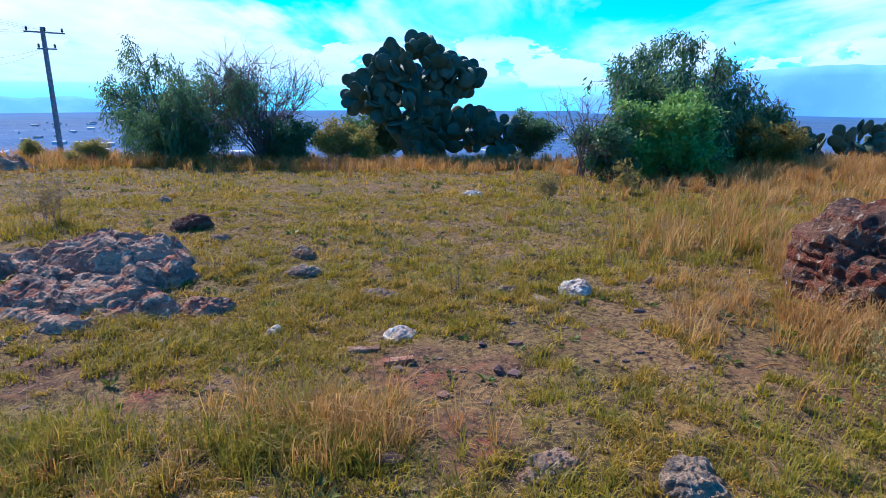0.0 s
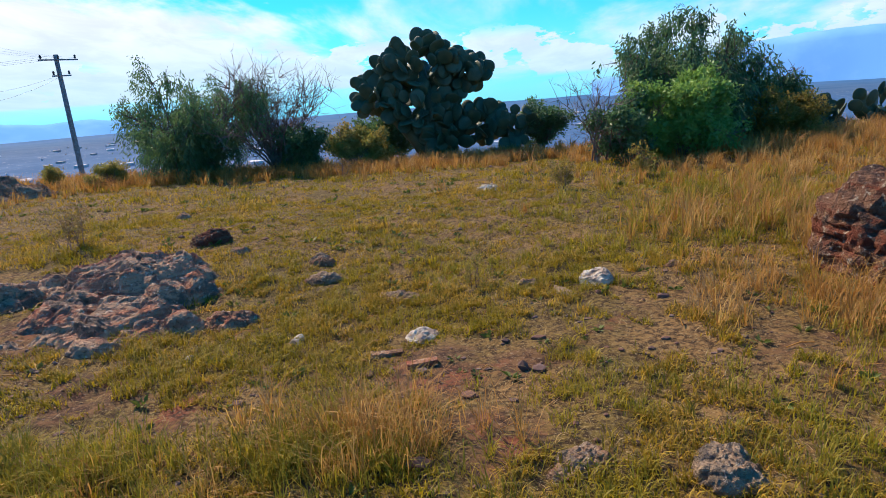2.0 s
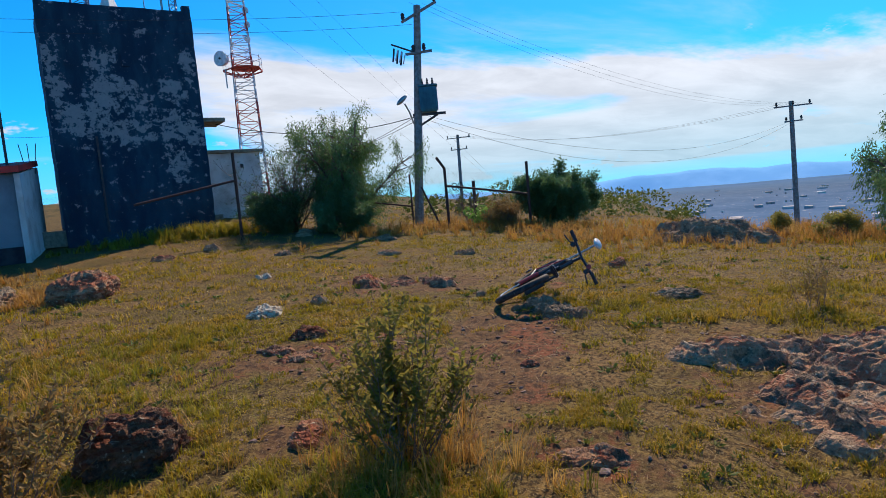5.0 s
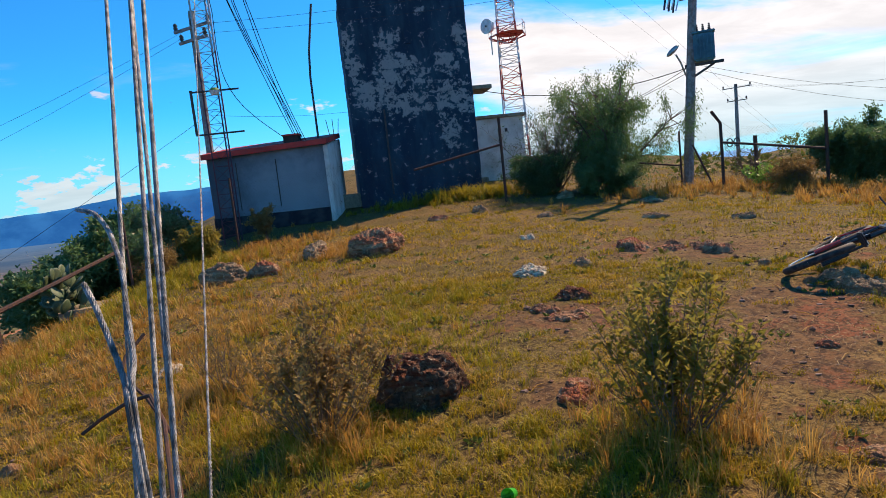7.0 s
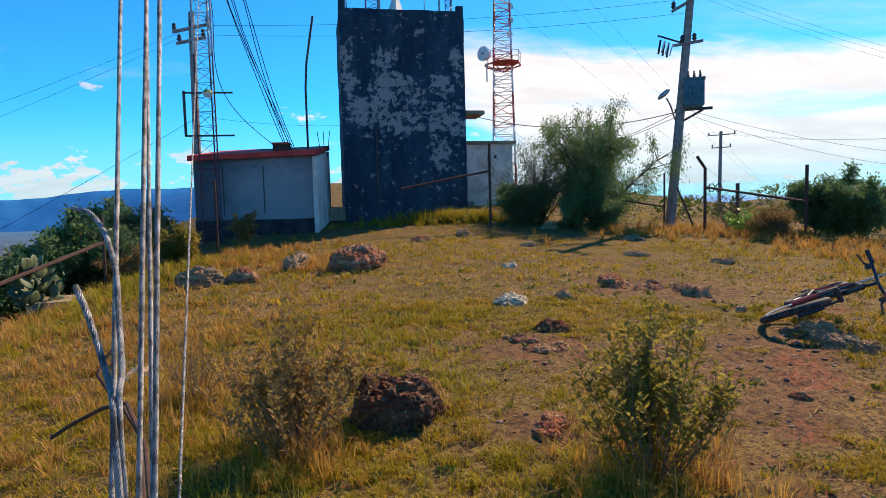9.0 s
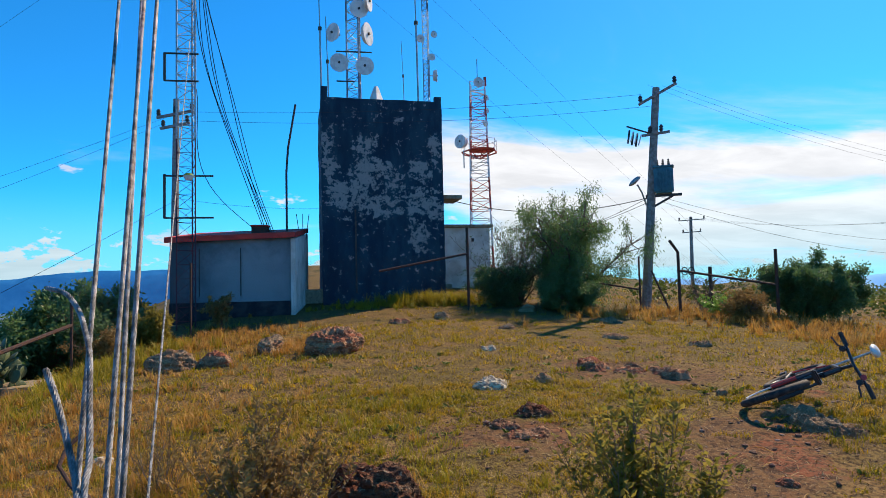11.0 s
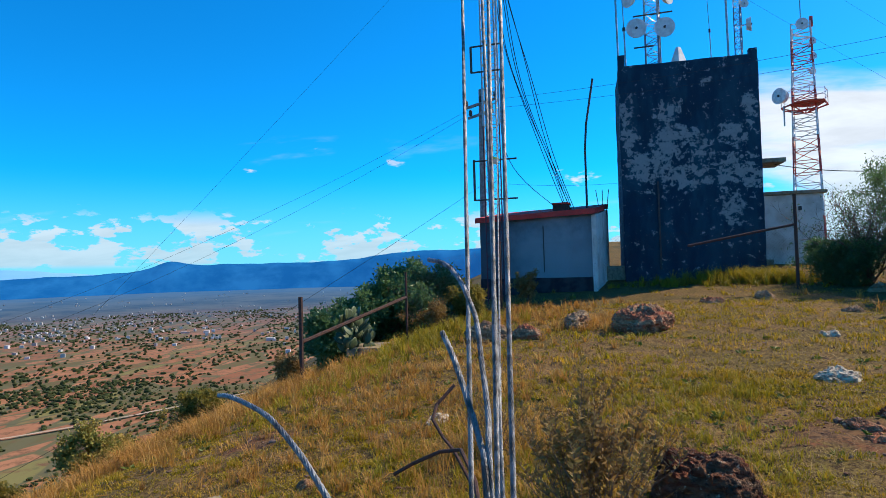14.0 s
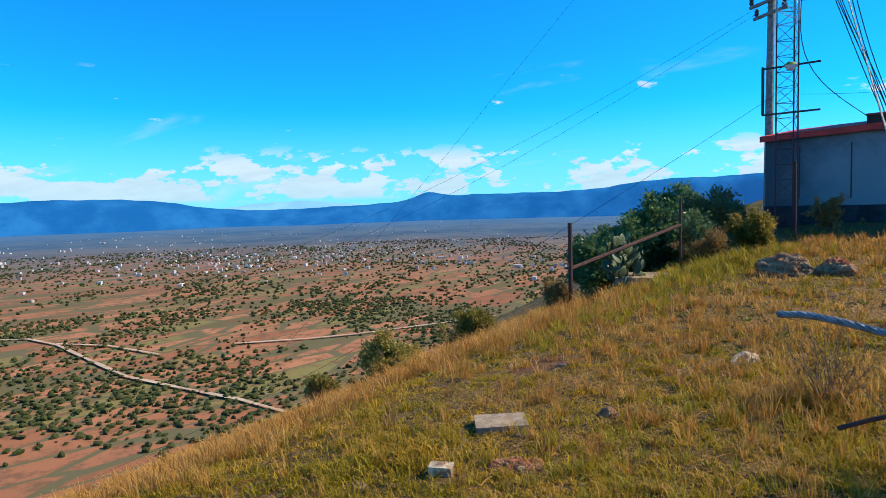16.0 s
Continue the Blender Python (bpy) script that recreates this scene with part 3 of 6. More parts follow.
def shed():
    t = holder("utility_shed", -20.75, -3.22, gz(-20.9, -3) - .55, "grey plastered utility shed with a bright red roof", "shed", rz=-3.5)
    wid, dep, pitch, fall = 3.68, 3.4, math.tan(radians(7)), math.tan(radians(1.6))

    def slope(bm):
        for v in bm.verts:
            if v.co.z > 2.2:
                v.co.z += (-v.co.x * pitch + v.co.y * fall) * min(1, (v.co.z - 2.2) / .7)
        return bm

    bm = rough_slab(bm_new(), dep, wid, 3.15, 14, .012, 5)
    bmesh.ops.translate(bm, verts=bm.verts, vec=(-dep / 2, 0, -.2))
    part("wall", slope(bm), "plaster", t)
    bm = rough_slab(bm_new(), dep + .1, .14, 3.12, 9, .012, 7)
    bmesh.ops.translate(bm, verts=bm.verts, vec=(-dep / 2 + .03, wid / 2 + .075, -.2))
    part("side_wall", slope(bm), "white_plaster", t, "whitewashed end wall")
    for y in (-.95, .30):
        block("wall_crack", "dark_metal", t, .015, y, 1.95, .012, .03, 1.5)
    bm = rough_slab(bm_new(), dep + .3, wid + .26, .17, 8, .008, 4)
    bmesh.ops.translate(bm, verts=bm.verts, vec=(-dep / 2 + .05, .02, 2.96))
    part("roof", slope(bm), "roof_red", t, "bright red painted sloping roof")
    c = part("vent_box", box(bm_new(), -.32, .85, 3.2, .5, .48, .36, None, .02), "rust", t, "dark red vent box on the roof")
    part("vent_cap", box(bm_new(), -.32, .85, 3.40, .56, .54, .05, None, .01), "roof_red", c)
    bm = tube(bm_new(), [(-.7, 1.62, 3.1), (-.7, 1.62, 5.2), (-.7, 1.68, 6.0), (-.6, 1.95, 7.45)], .035, 6)
    part("antenna_rod", bm, "dark_metal", t, "bent dark antenna rod")
    for y in (1.85, 1.95, 2.05):
        part("rebar", tube(bm_new(), [(-2.2, y, 3.1), (-2.2, y + (y - 1.95) * 1.2, 4.0)], .012, 5), "rust", t)
    # added foot band, its dark colour stands for stain and shade
    bm = rough_slab(bm_new(), .03, wid + .04, 1.12, 6, .01, 9)
    bmesh.ops.translate(bm, verts=bm.verts, vec=(.012, 0, -.1))
    part("plinth", bm, "black_paint", t, "dark band at the wall foot, stain and painted shade together")
    block("foundation", "concrete", t, .05, -.2, .18, .5, wid, .34, "", .02)
    return t


shed()


def guard_house():
    t = holder("block_house", -29.4, 5.1, 1.2, "small cream-painted block house behind the fence", "house", rz=4)
    part("wall", rough_slab(bm_new(), 3.4, 3.2, 3.15, 10, .015, 2), "white_plaster", t)
    part("roof", box(bm_new(), 0, 0, 3.22, 3.7, 3.5, .13, None, .02), "concrete", t)
    for i in range(3):
        block("step", "concrete", t, 1.75 + .12 * i, -.7, .55 - .18 * i, .3, .9, .18, "", .01)
    block("wall_vent", "dark_metal", t, 1.71, .8, 2.6, .03, .12, .16)
    return t


guard_house()

# ---- masts and aerials ----


def lattice(bm, x, y, z0, z1, w0, w1, legs=3, bays=12, r=.03, rb=.014, turn=0.0):
    """Legs, rungs and diagonals of a lattice mast between two heights."""
    def corner(j, f):
        a = turn + 2 * math.pi * j / legs
        w = w0 + (w1 - w0) * f
        return Vector((x + w * math.cos(a), y + w * math.sin(a), z0 + (z1 - z0) * f))
    for j in range(legs):
        tube(bm, [corner(j, 0), corner(j, 1)], r, 5)
        for b in range(bays):
            f, g = b / bays, (b + 1) / bays
            tube(bm, [corner(j, f), corner((j + 1) % legs, f)], rb, 3, False)
            tube(bm, [corner(j, f), corner((j + 1) % legs, g)] if b % 2 else [corner((j + 1) % legs, f), corner(j, g)], rb, 3, False)
    return bm


def dish(parent, x, y, z, r, yaw, tilt=0.0, mat="white", drum=.25, label=""):
    """A round dish aerial with a shallow drum, a rim and a small feed."""
    m = pose(x, y, z, 0, 0, yaw) @ pose(0, 0, 0, 0, 90 + tilt, 0)
    d = part("dish", disc(bm_new(), m, r * .8, r * drum, 24, r), mat, parent, label)
    part("dish_rim", disc(bm_new(), m @ Matrix.Translation((0, 0, r * (drum / 2 + .04))), r * 1.02, r * .08, 24), mat, d)
    part("feed", disc(bm_new(), m @ Matrix.Translation((0, 0, r * (drum / 2 + .14))), r * .13, r * .16, 10), "dark_metal", d)
    part("mount", tube(bm_new(), [m @ Vector((0, 0, -r * .1)), m @ Vector((0, 0, -r * .9))], r * .09, 6), "metal_grey", d)
    return d


def roof_masts():
    z = 8.55
    t = holder("antenna_mast", 0, 0, 0, "steel lattice mast carrying round white dish aerials", "antenna mast")
    for a, b, mat in ((z, 10.5, "blue_steel"), (10.5, 12.5, "metal_grey"), (12.5, 14.5, "blue_steel"), (14.5, 18.0, "tower_white")):
        part("mast_section", lattice(bm_new(), -25.2, .85, a, b, .34, .33, 3, max(3, int((b - a) / .34)), .04, .014, .4), mat, t)
    for x, y, zz, r, yaw in ((-24.85, 1.0, 12.85, .36, 12), (-24.75, 1.28, 11.8, .44, 62), (-24.85, .02, 11.85, .36, -48), (-24.8, .2, 10.62, .36, 8), (-24.8, 1.2, 10.52, .36, 4), (-24.85, 1.35, 13.2, .40, 70)):
        dish(t, x, y, zz, r, yaw, drum=.3)
    for y0, y1, zz in ((.1, 1.5, 11.15), (.1, .8, 9.95), (-.1, 1.2, 13.3), (.4, 1.6, 9.2)):
        part("cross_bar", tube(bm_new(), [(-24.95, y0, zz), (-24.95, y1, zz)], .03, 5), "dark_metal", t)
    part("horn", disc(bm_new(), pose(-24.5, 1.62, 9.15, 0, 0, 0), .42, .95, 4, .08), "white", t, "white wedge-shaped horn aerial")
    s = holder("slim_mast", 0, 0, 0, "slim lattice mast with small dishes on the tower roof", "antenna mast")
    for a, b, mat in ((z, 11.0, "blue_steel"), (11.0, 13.0, "tower_white"), (13.0, 18.0, "blue_steel")):
        part("mast_section", lattice(bm_new(), -25.0, 3.72, a, b, .15, .15, 3, int((b - a) / .22), .02, .010, .2), mat, s)
    for y, zz, r, yaw in ((3.45, 11.75, .16, 20), (4.0, 11.95, .14, 30), (3.9, 11.0, .14, 10), (4.02, 10.25, .24, 80)):
        dish(s, -24.85, y, zz, r, yaw, drum=.6)
    for x, y, top, r in ((-23.5, -.45, 14.0, .035), (-24.2, -.2, 12.2, .03), (-24.3, 2.7, 11.4, .018), (-23.9, 3.2, 15.0, .04)):
        p = holder("whip_antenna", 0, 0, 0, "thin upright whip aerial on the tower roof", "antenna", group="whip aerials on the tower")
        part("lower_tube", tube(bm_new(), [(x, y, 8.3), (x, y - .03, 8.3 + (top - 8.3) * .55)], r, 6), "metal_grey", p)
        part("clamp", disc(bm_new(), pose(x, y - .03, 8.3 + (top - 8.3) * .55), r * 2, .12, 8), "dark_metal", p)
        part("upper_tube", tube(bm_new(), [(x, y - .03, 8.3 + (top - 8.3) * .55), (x, y - .08, top)], r * .6, 5), "metal_grey", p)


roof_masts()


def radio_tower():
    x, y = -56.2, 13.0
    t = holder("radio_tower", x, y, 1.5, "tall red and white lattice radio tower", "radio tower")
    t.matrix_world = Matrix()
    zs = [1.5, 5.2, 8.6, 11.5, 13.6, 15.4, 17.2, 19.2, 20.6]
    for i, (a, b) in enumerate(zip(zs, zs[1:])):
        w = lambda z: 1.5 - .03 * (z - 1.5)
        part("tower_section", lattice(bm_new(), x, y, a, b, w(a), w(b), 4, max(3, int((b - a) / .75)), .06, .034, .5), ("tower_red", "tower_white")[i % 2], t)
    bm = bm_new()
    for s in range(8):
        a = math.pi * s / 4
        tube(bm, [(x, y, 13.4), (x + 1.65 * math.cos(a), y + 1.65 * math.sin(a), 14.0)], .05, 4)
        tube(bm, [(x + 1.65 * math.cos(a), y + 1.65 * math.sin(a), 14.0), (x + 1.65 * math.cos(a + math.pi / 4), y + 1.65 * math.sin(a + math.pi / 4), 14.0)], .07, 4)
    pl = part("platform", bm, "tower_red", t, "red service platform with a railing")
    bm = bm_new()
    for s in range(8):
        a = math.pi * s / 4
        p, q = [(x + 1.65 * math.cos(b), y + 1.65 * math.sin(b)) for b in (a, a + math.pi / 4)]
        tube(bm, [(*p, 14.0), (*p, 15.2)], .025, 4)
        tube(bm, [(*p, 15.1), (*q, 15.1)], .025, 4)
        tube(bm, [(*p, 14.6), (*q, 14.6)], .02, 4)
    part("railing", bm, "tower_white", pl)
    disc_bm = disc(bm_new(), pose(x + 1, y, 14.02), 1.3, .05, 8)
    part("deck", disc_bm, "tower_red", pl)
    dish(t, x + .6, y - 1.75, 14.85, .62, -50, drum=.8)
    dish(t, x + .7, y - .1, 20.4, .45, -5, drum=.7)
    for zz, dy in ((19.0, .6), (17.8, .6), (16.6, .5)):
        dish(t, x + .6, y + dy, zz, .27, 30, drum=.7)
    part("top_light", disc(bm_new(), pose(x + .5, y + .6, 20.6), .14, .8, 10), "tower_red", t)
    part("top_rod", tube(bm_new(), [(x, y, 20.5), (x, y, 22.9)], .04, 5), "metal_grey", t)
    part("side_rod", tube(bm_new(), [(x + .8, y - 1.65, 14.0), (x + .8, y - 1.65, 12.4)], .06, 5), "metal_grey", t)


radio_tower()


def side_mast():
    x, y = -19.3, -4.15
    t = holder("guyed_mast", 0, 0, 0, "triangular lattice mast standing in front of the shed", "antenna mast")
    g = gz(x, y)
    part("mast_section", lattice(bm_new(), x, y, g - .2, 6.2, .31, .31, 3, 14, .021, .008, .9), "mast_paint", t, "dark red lower mast section")
    part("mast_section", lattice(bm_new(), x, y, 6.2, 14.5, .31, .31, 3, 22, .028, .011, .9), "metal_grey", t, "bare galvanised upper mast section")
    for z, a, b in ((3.9, -.6, .75), (5.1, -.6, .75), (7.85, -.6, .35), (8.65, -.6, .35)):
        part("cross_arm", tube(bm_new(), [(x + .25, y + a, z), (x + .25, y + b, z)], .028, 5), "dark_metal", t)
    for z0, z1 in ((3.9, 5.15), (7.85, 8.65)):
        part("arm_upright", tube(bm_new(), [(x + .25, y - .58, z0), (x + .25, y - .58, z1)], .04, 5), "dark_metal", t)
    lamp = part("lamp_head", disc(bm_new(), pose(x + .35, y + .1, 5.02), .09, .12, 12, .16), "white", t, "small floodlight with a yellow top")
    part("lamp_cap", disc(bm_new(), pose(x + .35, y + .1, 5.12), .15, .07, 12, .09), "leaf_bright", lamp)
    # feeder cables sagging from the mast to the vent box of the shed
    w = holder("feeder_cable_bundle", 0, 0, 0, "bundle of black feeder cables sagging to the shed roof", "cable")
    for i in range(6):
        a, b = Vector((x + .3, y + .25 + .03 * i, 12.5 - .2 * i)), Vector((-20.9 - .05 * i, -2.15 + .05 * i, 3.5))
        pts = []
        for n in range(17):
            f = n / 16
            p = a.lerp(b, f)
            p.y -= (.5 + .30 * math.sin(i * 2.1)) * math.sin(math.pi * f) * (1 - .35 * f)
            p.y += .05 * math.sin(9 * f + i * 2)
            pts.append(p)
        part("cable", tube(bm_new(), pts, .012, 5), "wire", w)
    pts = [Vector((x + .3, y + .3, 7.6)).lerp(Vector((-20.9, -2.3, 3.5)), f) + Vector((0, -.75 * math.sin(math.pi * f) ** 1.3, -.3 * math.sin(math.pi * f))) for f in [n / 16 for n in range(17)]]
    part("cable", tube(bm_new(), pts, .011, 5), "wire", w)


side_mast()

# ---- power poles ----


def insulator(parent, x, y, z):
    bm = bm_new()
    for k, r in enumerate((.05, .075, .05, .07, .04)):
        disc(bm, pose(x, y, z + .045 * k), r, .04, 10)
    return part("insulator", bm, "dark_metal", parent)


def power_pole(x, y, z0, z1, lean, arms, yaw, label, r=.15, mat="pole_wood"):
    """arms: rows of height, half length, drop to one side, insulators."""
    t = holder("power_pole", 0, 0, 0, label, "utility pole")
    top = Vector((x + lean[0], y + lean[1], z1))
    foot = Vector((x, y, z0))
    part("post", tube(bm_new(), [foot, foot.lerp(top, .5), top], [r, r * .88, r * .72], 10), mat, t)
    way = Vector((math.cos(radians(yaw)), math.sin(radians(yaw)), 0))
    for z, half, rise, pins in arms:
        c = foot.lerp(top, (z - z0) / (z1 - z0)) + Vector((.12, 0, 0))
        a, b = c - way * half + Vector((0, 0, -rise)), c + way * half + Vector((0, 0, rise))
        arm = part("cross_arm", tube(bm_new(), [a, b], .06, 4), mat, t)
        for f in pins:
            p = a.lerp(b, f)
            insulator(arm, p.x, p.y, p.z + .08)
    return t, foot, top


p1, f1, t1 = power_pole(-23.1, 37.7, -4.5, 5.5, (.05, -.3), ((5.2, 1.15, .03, (.06, .5, .94)), (4.3, .55, .02, (.08, .92))), 62, "grey wooden power pole with two cross arms on the slope", .17)
p2, f2, t2 = power_pole(-20.23, 10.29, .5, 8.35, (.31, .57), ((8.1, .62, .3, (.05, .95)), (6.75, .45, .03, (.3, .7))), 62, "leaning grey power pole with transformer and street lamp", .17)
p3, f3, t3 = power_pole(-52, 31.3, -1.5, 7.4, (.1, .1), ((7.1, 1.15, .03, (.05, .5, .95)), (6.0, .8, .02, (.05, .5, .95))), 60, "distant grey power pole with two cross arms", .18)
for z in (2.6, 2.35):
    bmesh_ring = bm_new()
    for i in range(12):
        a, b = 2 * math.pi * i / 12, 2 * math.pi * (i + 1) / 12
        tube(bmesh_ring, [(-51.8, 30.9 + .28 * math.cos(a) + (z - 2.5) * 2.6, 2.5 + .35 * math.sin(a)), (-51.8, 30.9 + .28 * math.cos(b) + (z - 2.5) * 2.6, 2.5 + .35 * math.sin(b))], .05, 4)
    part("cable_coil", bmesh_ring, "wire", p3)


def transformer():
    """Pole-mounted transformer tank, its bracket, fuses and the street lamp."""
    t = holder("pole_transformer", 0, 0, 0, "blue-green transformer tank mounted on the pole", "transformer")
    m = pose(-19.86, 10.95, 5.15, 0, 0, 62)
    part("tank", box(bm_new(), 0, 0, 0, .62, .50, .86, m, .05), "transformer_paint", t)
    part("lid", box(bm_new(), 0, 0, .45, .68, .56, .06, m, .02), "transformer_paint", t)
    for i in range(5):
        part("cooling_fin", box(bm_new(), -.22 + .11 * i, -.29, -.02, .02, .1, .7, m), "transformer_paint", t)
    for i in (-.18, 0, .18):
        bm = bm_new()
        for k in range(4):
            disc(bm, m @ Matrix.Translation((i, 0, .52 + .06 * k)), .05 - .007 * k, .045, 8)
        part("bushing", bm, "dark_metal", t)
    part("bracket", box(bm_new(), -.02, 0, -.50, 1.15, .12, .08, m), "dark_metal", t)
    part("bracket_brace", tube(bm_new(), [(-20.1, 10.5, 4.2), (-19.75, 11.2, 4.62)], .04, 5), "dark_metal", t)
    lamp = holder("street_lamp", 0, 0, 0, "grey street lamp on a short arm of the pole", "street lamp")
    part("arm", tube(bm_new(), [(-20.1, 10.42, 4.35), (-19.95, 10.2, 4.75), (-19.85, 10.0, 5.0)], .028, 6), "metal_grey", lamp)
    bm = bm_new()
    bmesh.ops.create_uvsphere(bm, u_segments=14, v_segments=10, radius=1, matrix=pose(-19.8, 9.88, 5.12, 40, 0, -10) @ Matrix.Diagonal((.09, .25, .08, 1)))
    part("lamp_head", bm, "metal_grey", lamp, smooth=True)
    f = holder("fuse_cutouts", 0, 0, 0, "row of hanging fuse cut-outs on the pole", "fuse")
    for i in range(3):
        b = Vector((-19.9, 10.1 - .14 * i, 6.75 + .05 * i))
        part("cutout", tube(bm_new(), [b, b + Vector((.05, -.1, -.45))], .035, 6), "dark_metal", f)
        part("fuse_tube", tube(bm_new(), [b + Vector((.08, .1, -.05)), b + Vector((.1, -.03, -.42))], .022, 6), "white", f)
    part("strut", tube(bm_new(), [(-19.95, 9.75, 7.0), (-19.95, 10.7, 6.75)], .03, 5), "dark_metal", f)


transformer()
p4, f4, t4 = power_pole(-22.9, -5.45, 1.0, 8.45, (0, .08), ((7.9, .62, .12, (.05, .5, .95)), (7.5, .5, .1, (.1, .9))), 85, "grey power pole with cross arms behind the shed", .14)


def span(parent, a, b, sag, r=.012, n=18):
    a, b = Vector(a), Vector(b)
    pts = [a.lerp(b, i / n) - Vector((0, 0, 4 * sag * (i / n) * (1 - i / n))) for i in range(n + 1)]
    part("wire", tube(bm_new(), pts, r, 4, False), "wire", parent)


def lines():
    w = holder("overhead_wires", 0, 0, 0, "black overhead power wires between the poles", "wire")
    for k, (oy, oz) in enumerate(((-.9, 0), (0, 0), (.9, 0))):
        span(w, (t2.x + .4, t2.y + .5 * k - .5, 8.3), (t1.x + oy * .5, t1.y + oy, 5.35), 1.0, .0035)
    span(w, (t2.x, t2.y, 4.6), (t1.x, t1.y, 4.35), 1.5, .006)
    span(w, (t2.x, t2.y, 4.45), (t1.x, t1.y, 4.25), 1.9, .006)
    for k in range(3):
        span(w, (t1.x, t1.y + .8 * k - .8, 5.35), (t3.x, t3.y + .8 * k - .8, 7.3), 1.1, .006)
    span(w, (-20.1, 10.5, 4.6), (-24.6, 4.0, 5.3), .55, .018)
    span(w, (-20.1, 10.5, 4.45), (-56, 13, 6.4), 1.0, .010)
    span(w, (-20.1, 10.5, 4.6), (-56, 14, 8.0), 1.5, .010)
    span(w, (-19.9, 10.3, 8.1), (-22.8, -5.2, 8.0), .25, .006)
    span(w, (-19.9, 10.6, 7.7), (-22.8, -5.5, 7.7), .3, .006)
    span(w, (-22.8, -5.4, 5.0), (-24.5, 1.0, 4.9), .2, .006)
    span(w, (-22.8, -5.4, 7.9), (-16, -46, -4.0), 2.0, .005)
    span(w, (-22.8, -5.7, 7.6), (-18, -46, -4.5), 2.2, .005)
    span(w, (-19.3, -4.2, 4.6), (-9.0, -24, -7.5), .6, .006)
    # mast guys
    for a, b in (((-25.2, .85, 16.5), (-36, 26, 1.0)), ((-25.2, .85, 14), (-30, 20, 1.2)), ((-25, 3.72, 15.5), (-33, 24, 1)), ((-19.3, -4.15, 13.5), (-13.2, -26, -9))):
        span(w, a, b, .25, .0035)


lines()

# ---- fence ----


def fence():
    t = holder("chain_link_fence", 0, 0, 0, "rusty chain-link fence on thin steel posts", "fence")
    posts = [(-11.6, -6.44, 1.75, 0), (-14.63, -5.36, 1.6, 0), (-17.2, -3.6, 1.9, 0), (-18.5, -1.2, 1.9, 0), (-19.15, 1.4, 1.5, 0), (-19.69, 4.1, 2.6, 0), (-19.23, 7.66, 2.5, 0), (-18.97, 9.48, 1.75, 0), (-17.8, 10.15, 1.9, 1), (-16.2, 12.17, 2.0, 0)]
    for i, (x, y, h, arm) in enumerate(posts):
        g = gz(x, y)
        pts = [(x, y, g - .2), (x, y, g + h)]
        if arm:
            pts.append((x + .05, y - .28, g + h + .35))
        if i in (3, 4):
            continue
        part("post", tube(bm_new(), pts, .045 if i in (0, 5, 8, 9) else .03, 7), "rust", t)
    rail = lambda a, b, r=.025: part("rail", tube(bm_new(), [a, b], r, 6), "rust", t)
    g = [gz(p[0], p[1]) for p in posts]
    rail((-19.69, 4.1, g[5] + 1.78), (-19.15, 1.3, g[4] + 1.32), .035)
    rail((-17.8, 10.15, g[8] + 1.35), (-16.2, 12.17, g[9] + 1.0), .035)
    rail((-11.6, -6.44, g[0] + .85), (-14.63, -5.36, g[1] + 1.0), .04)
    rail((-19.23, 7.66, g[6] + .9), (-18.97, 9.48, g[7] + .7))
    part("strut", tube(bm_new(), [(-19.18, 12.06, .6), (-19.18, 12.06, 2.2)], .06, 6), "rust", t)
    part("strut", tube(bm_new(), [(-17.9, 10.0, .6), (-18.6, 9.7, 2.1)], .03, 6), "rust", t)
    # woven wire of each bay
    for (x0, y0, h0, _), (x1, y1, h1, _), a, b in zip(posts, posts[1:], g, g[1:]):
        if (x0, y0) == posts[0][:2]:
            continue
        h = 1.75
        L = math.hypot(x1 - x0, y1 - y0)
        v, f = [], []
        step = .085
        n = int(L / step)
        wd = .0013
        def at(s, z):
            q = min(max(s / L, 0), 1)
            return (x0 + (x1 - x0) * q, y0 + (y1 - y0) * q, a + (b - a) * q + z)
        for i in range(-int(h / step), n):
            for d in (0, 1):
                s0, s1 = i * step, i * step + h
                z0, z1 = 0.0, h
                if s0 < 0:
                    z0, s0 = -s0, 0
                if s1 > L:
                    z1, s1 = z1 - (s1 - L), L
                if z1 <= z0:
                    continue
                if d:
                    s0, s1 = L - s0, L - s1
                k = len(v)
                p, q = at(s0, z0), at(s1, z1)
                v += [(p[0], p[1], p[2] - wd), (p[0], p[1], p[2] + wd), (q[0], q[1], q[2] + wd), (q[0], q[1], q[2] - wd)]
                f.append((k, k + 1, k + 2, k + 3))
        ob = new("wire_mesh", soup("wire_mesh", v, f, "rust"))
        ob.parent = t


fence()

# ---- steel guy strands beside the camera's stand ----


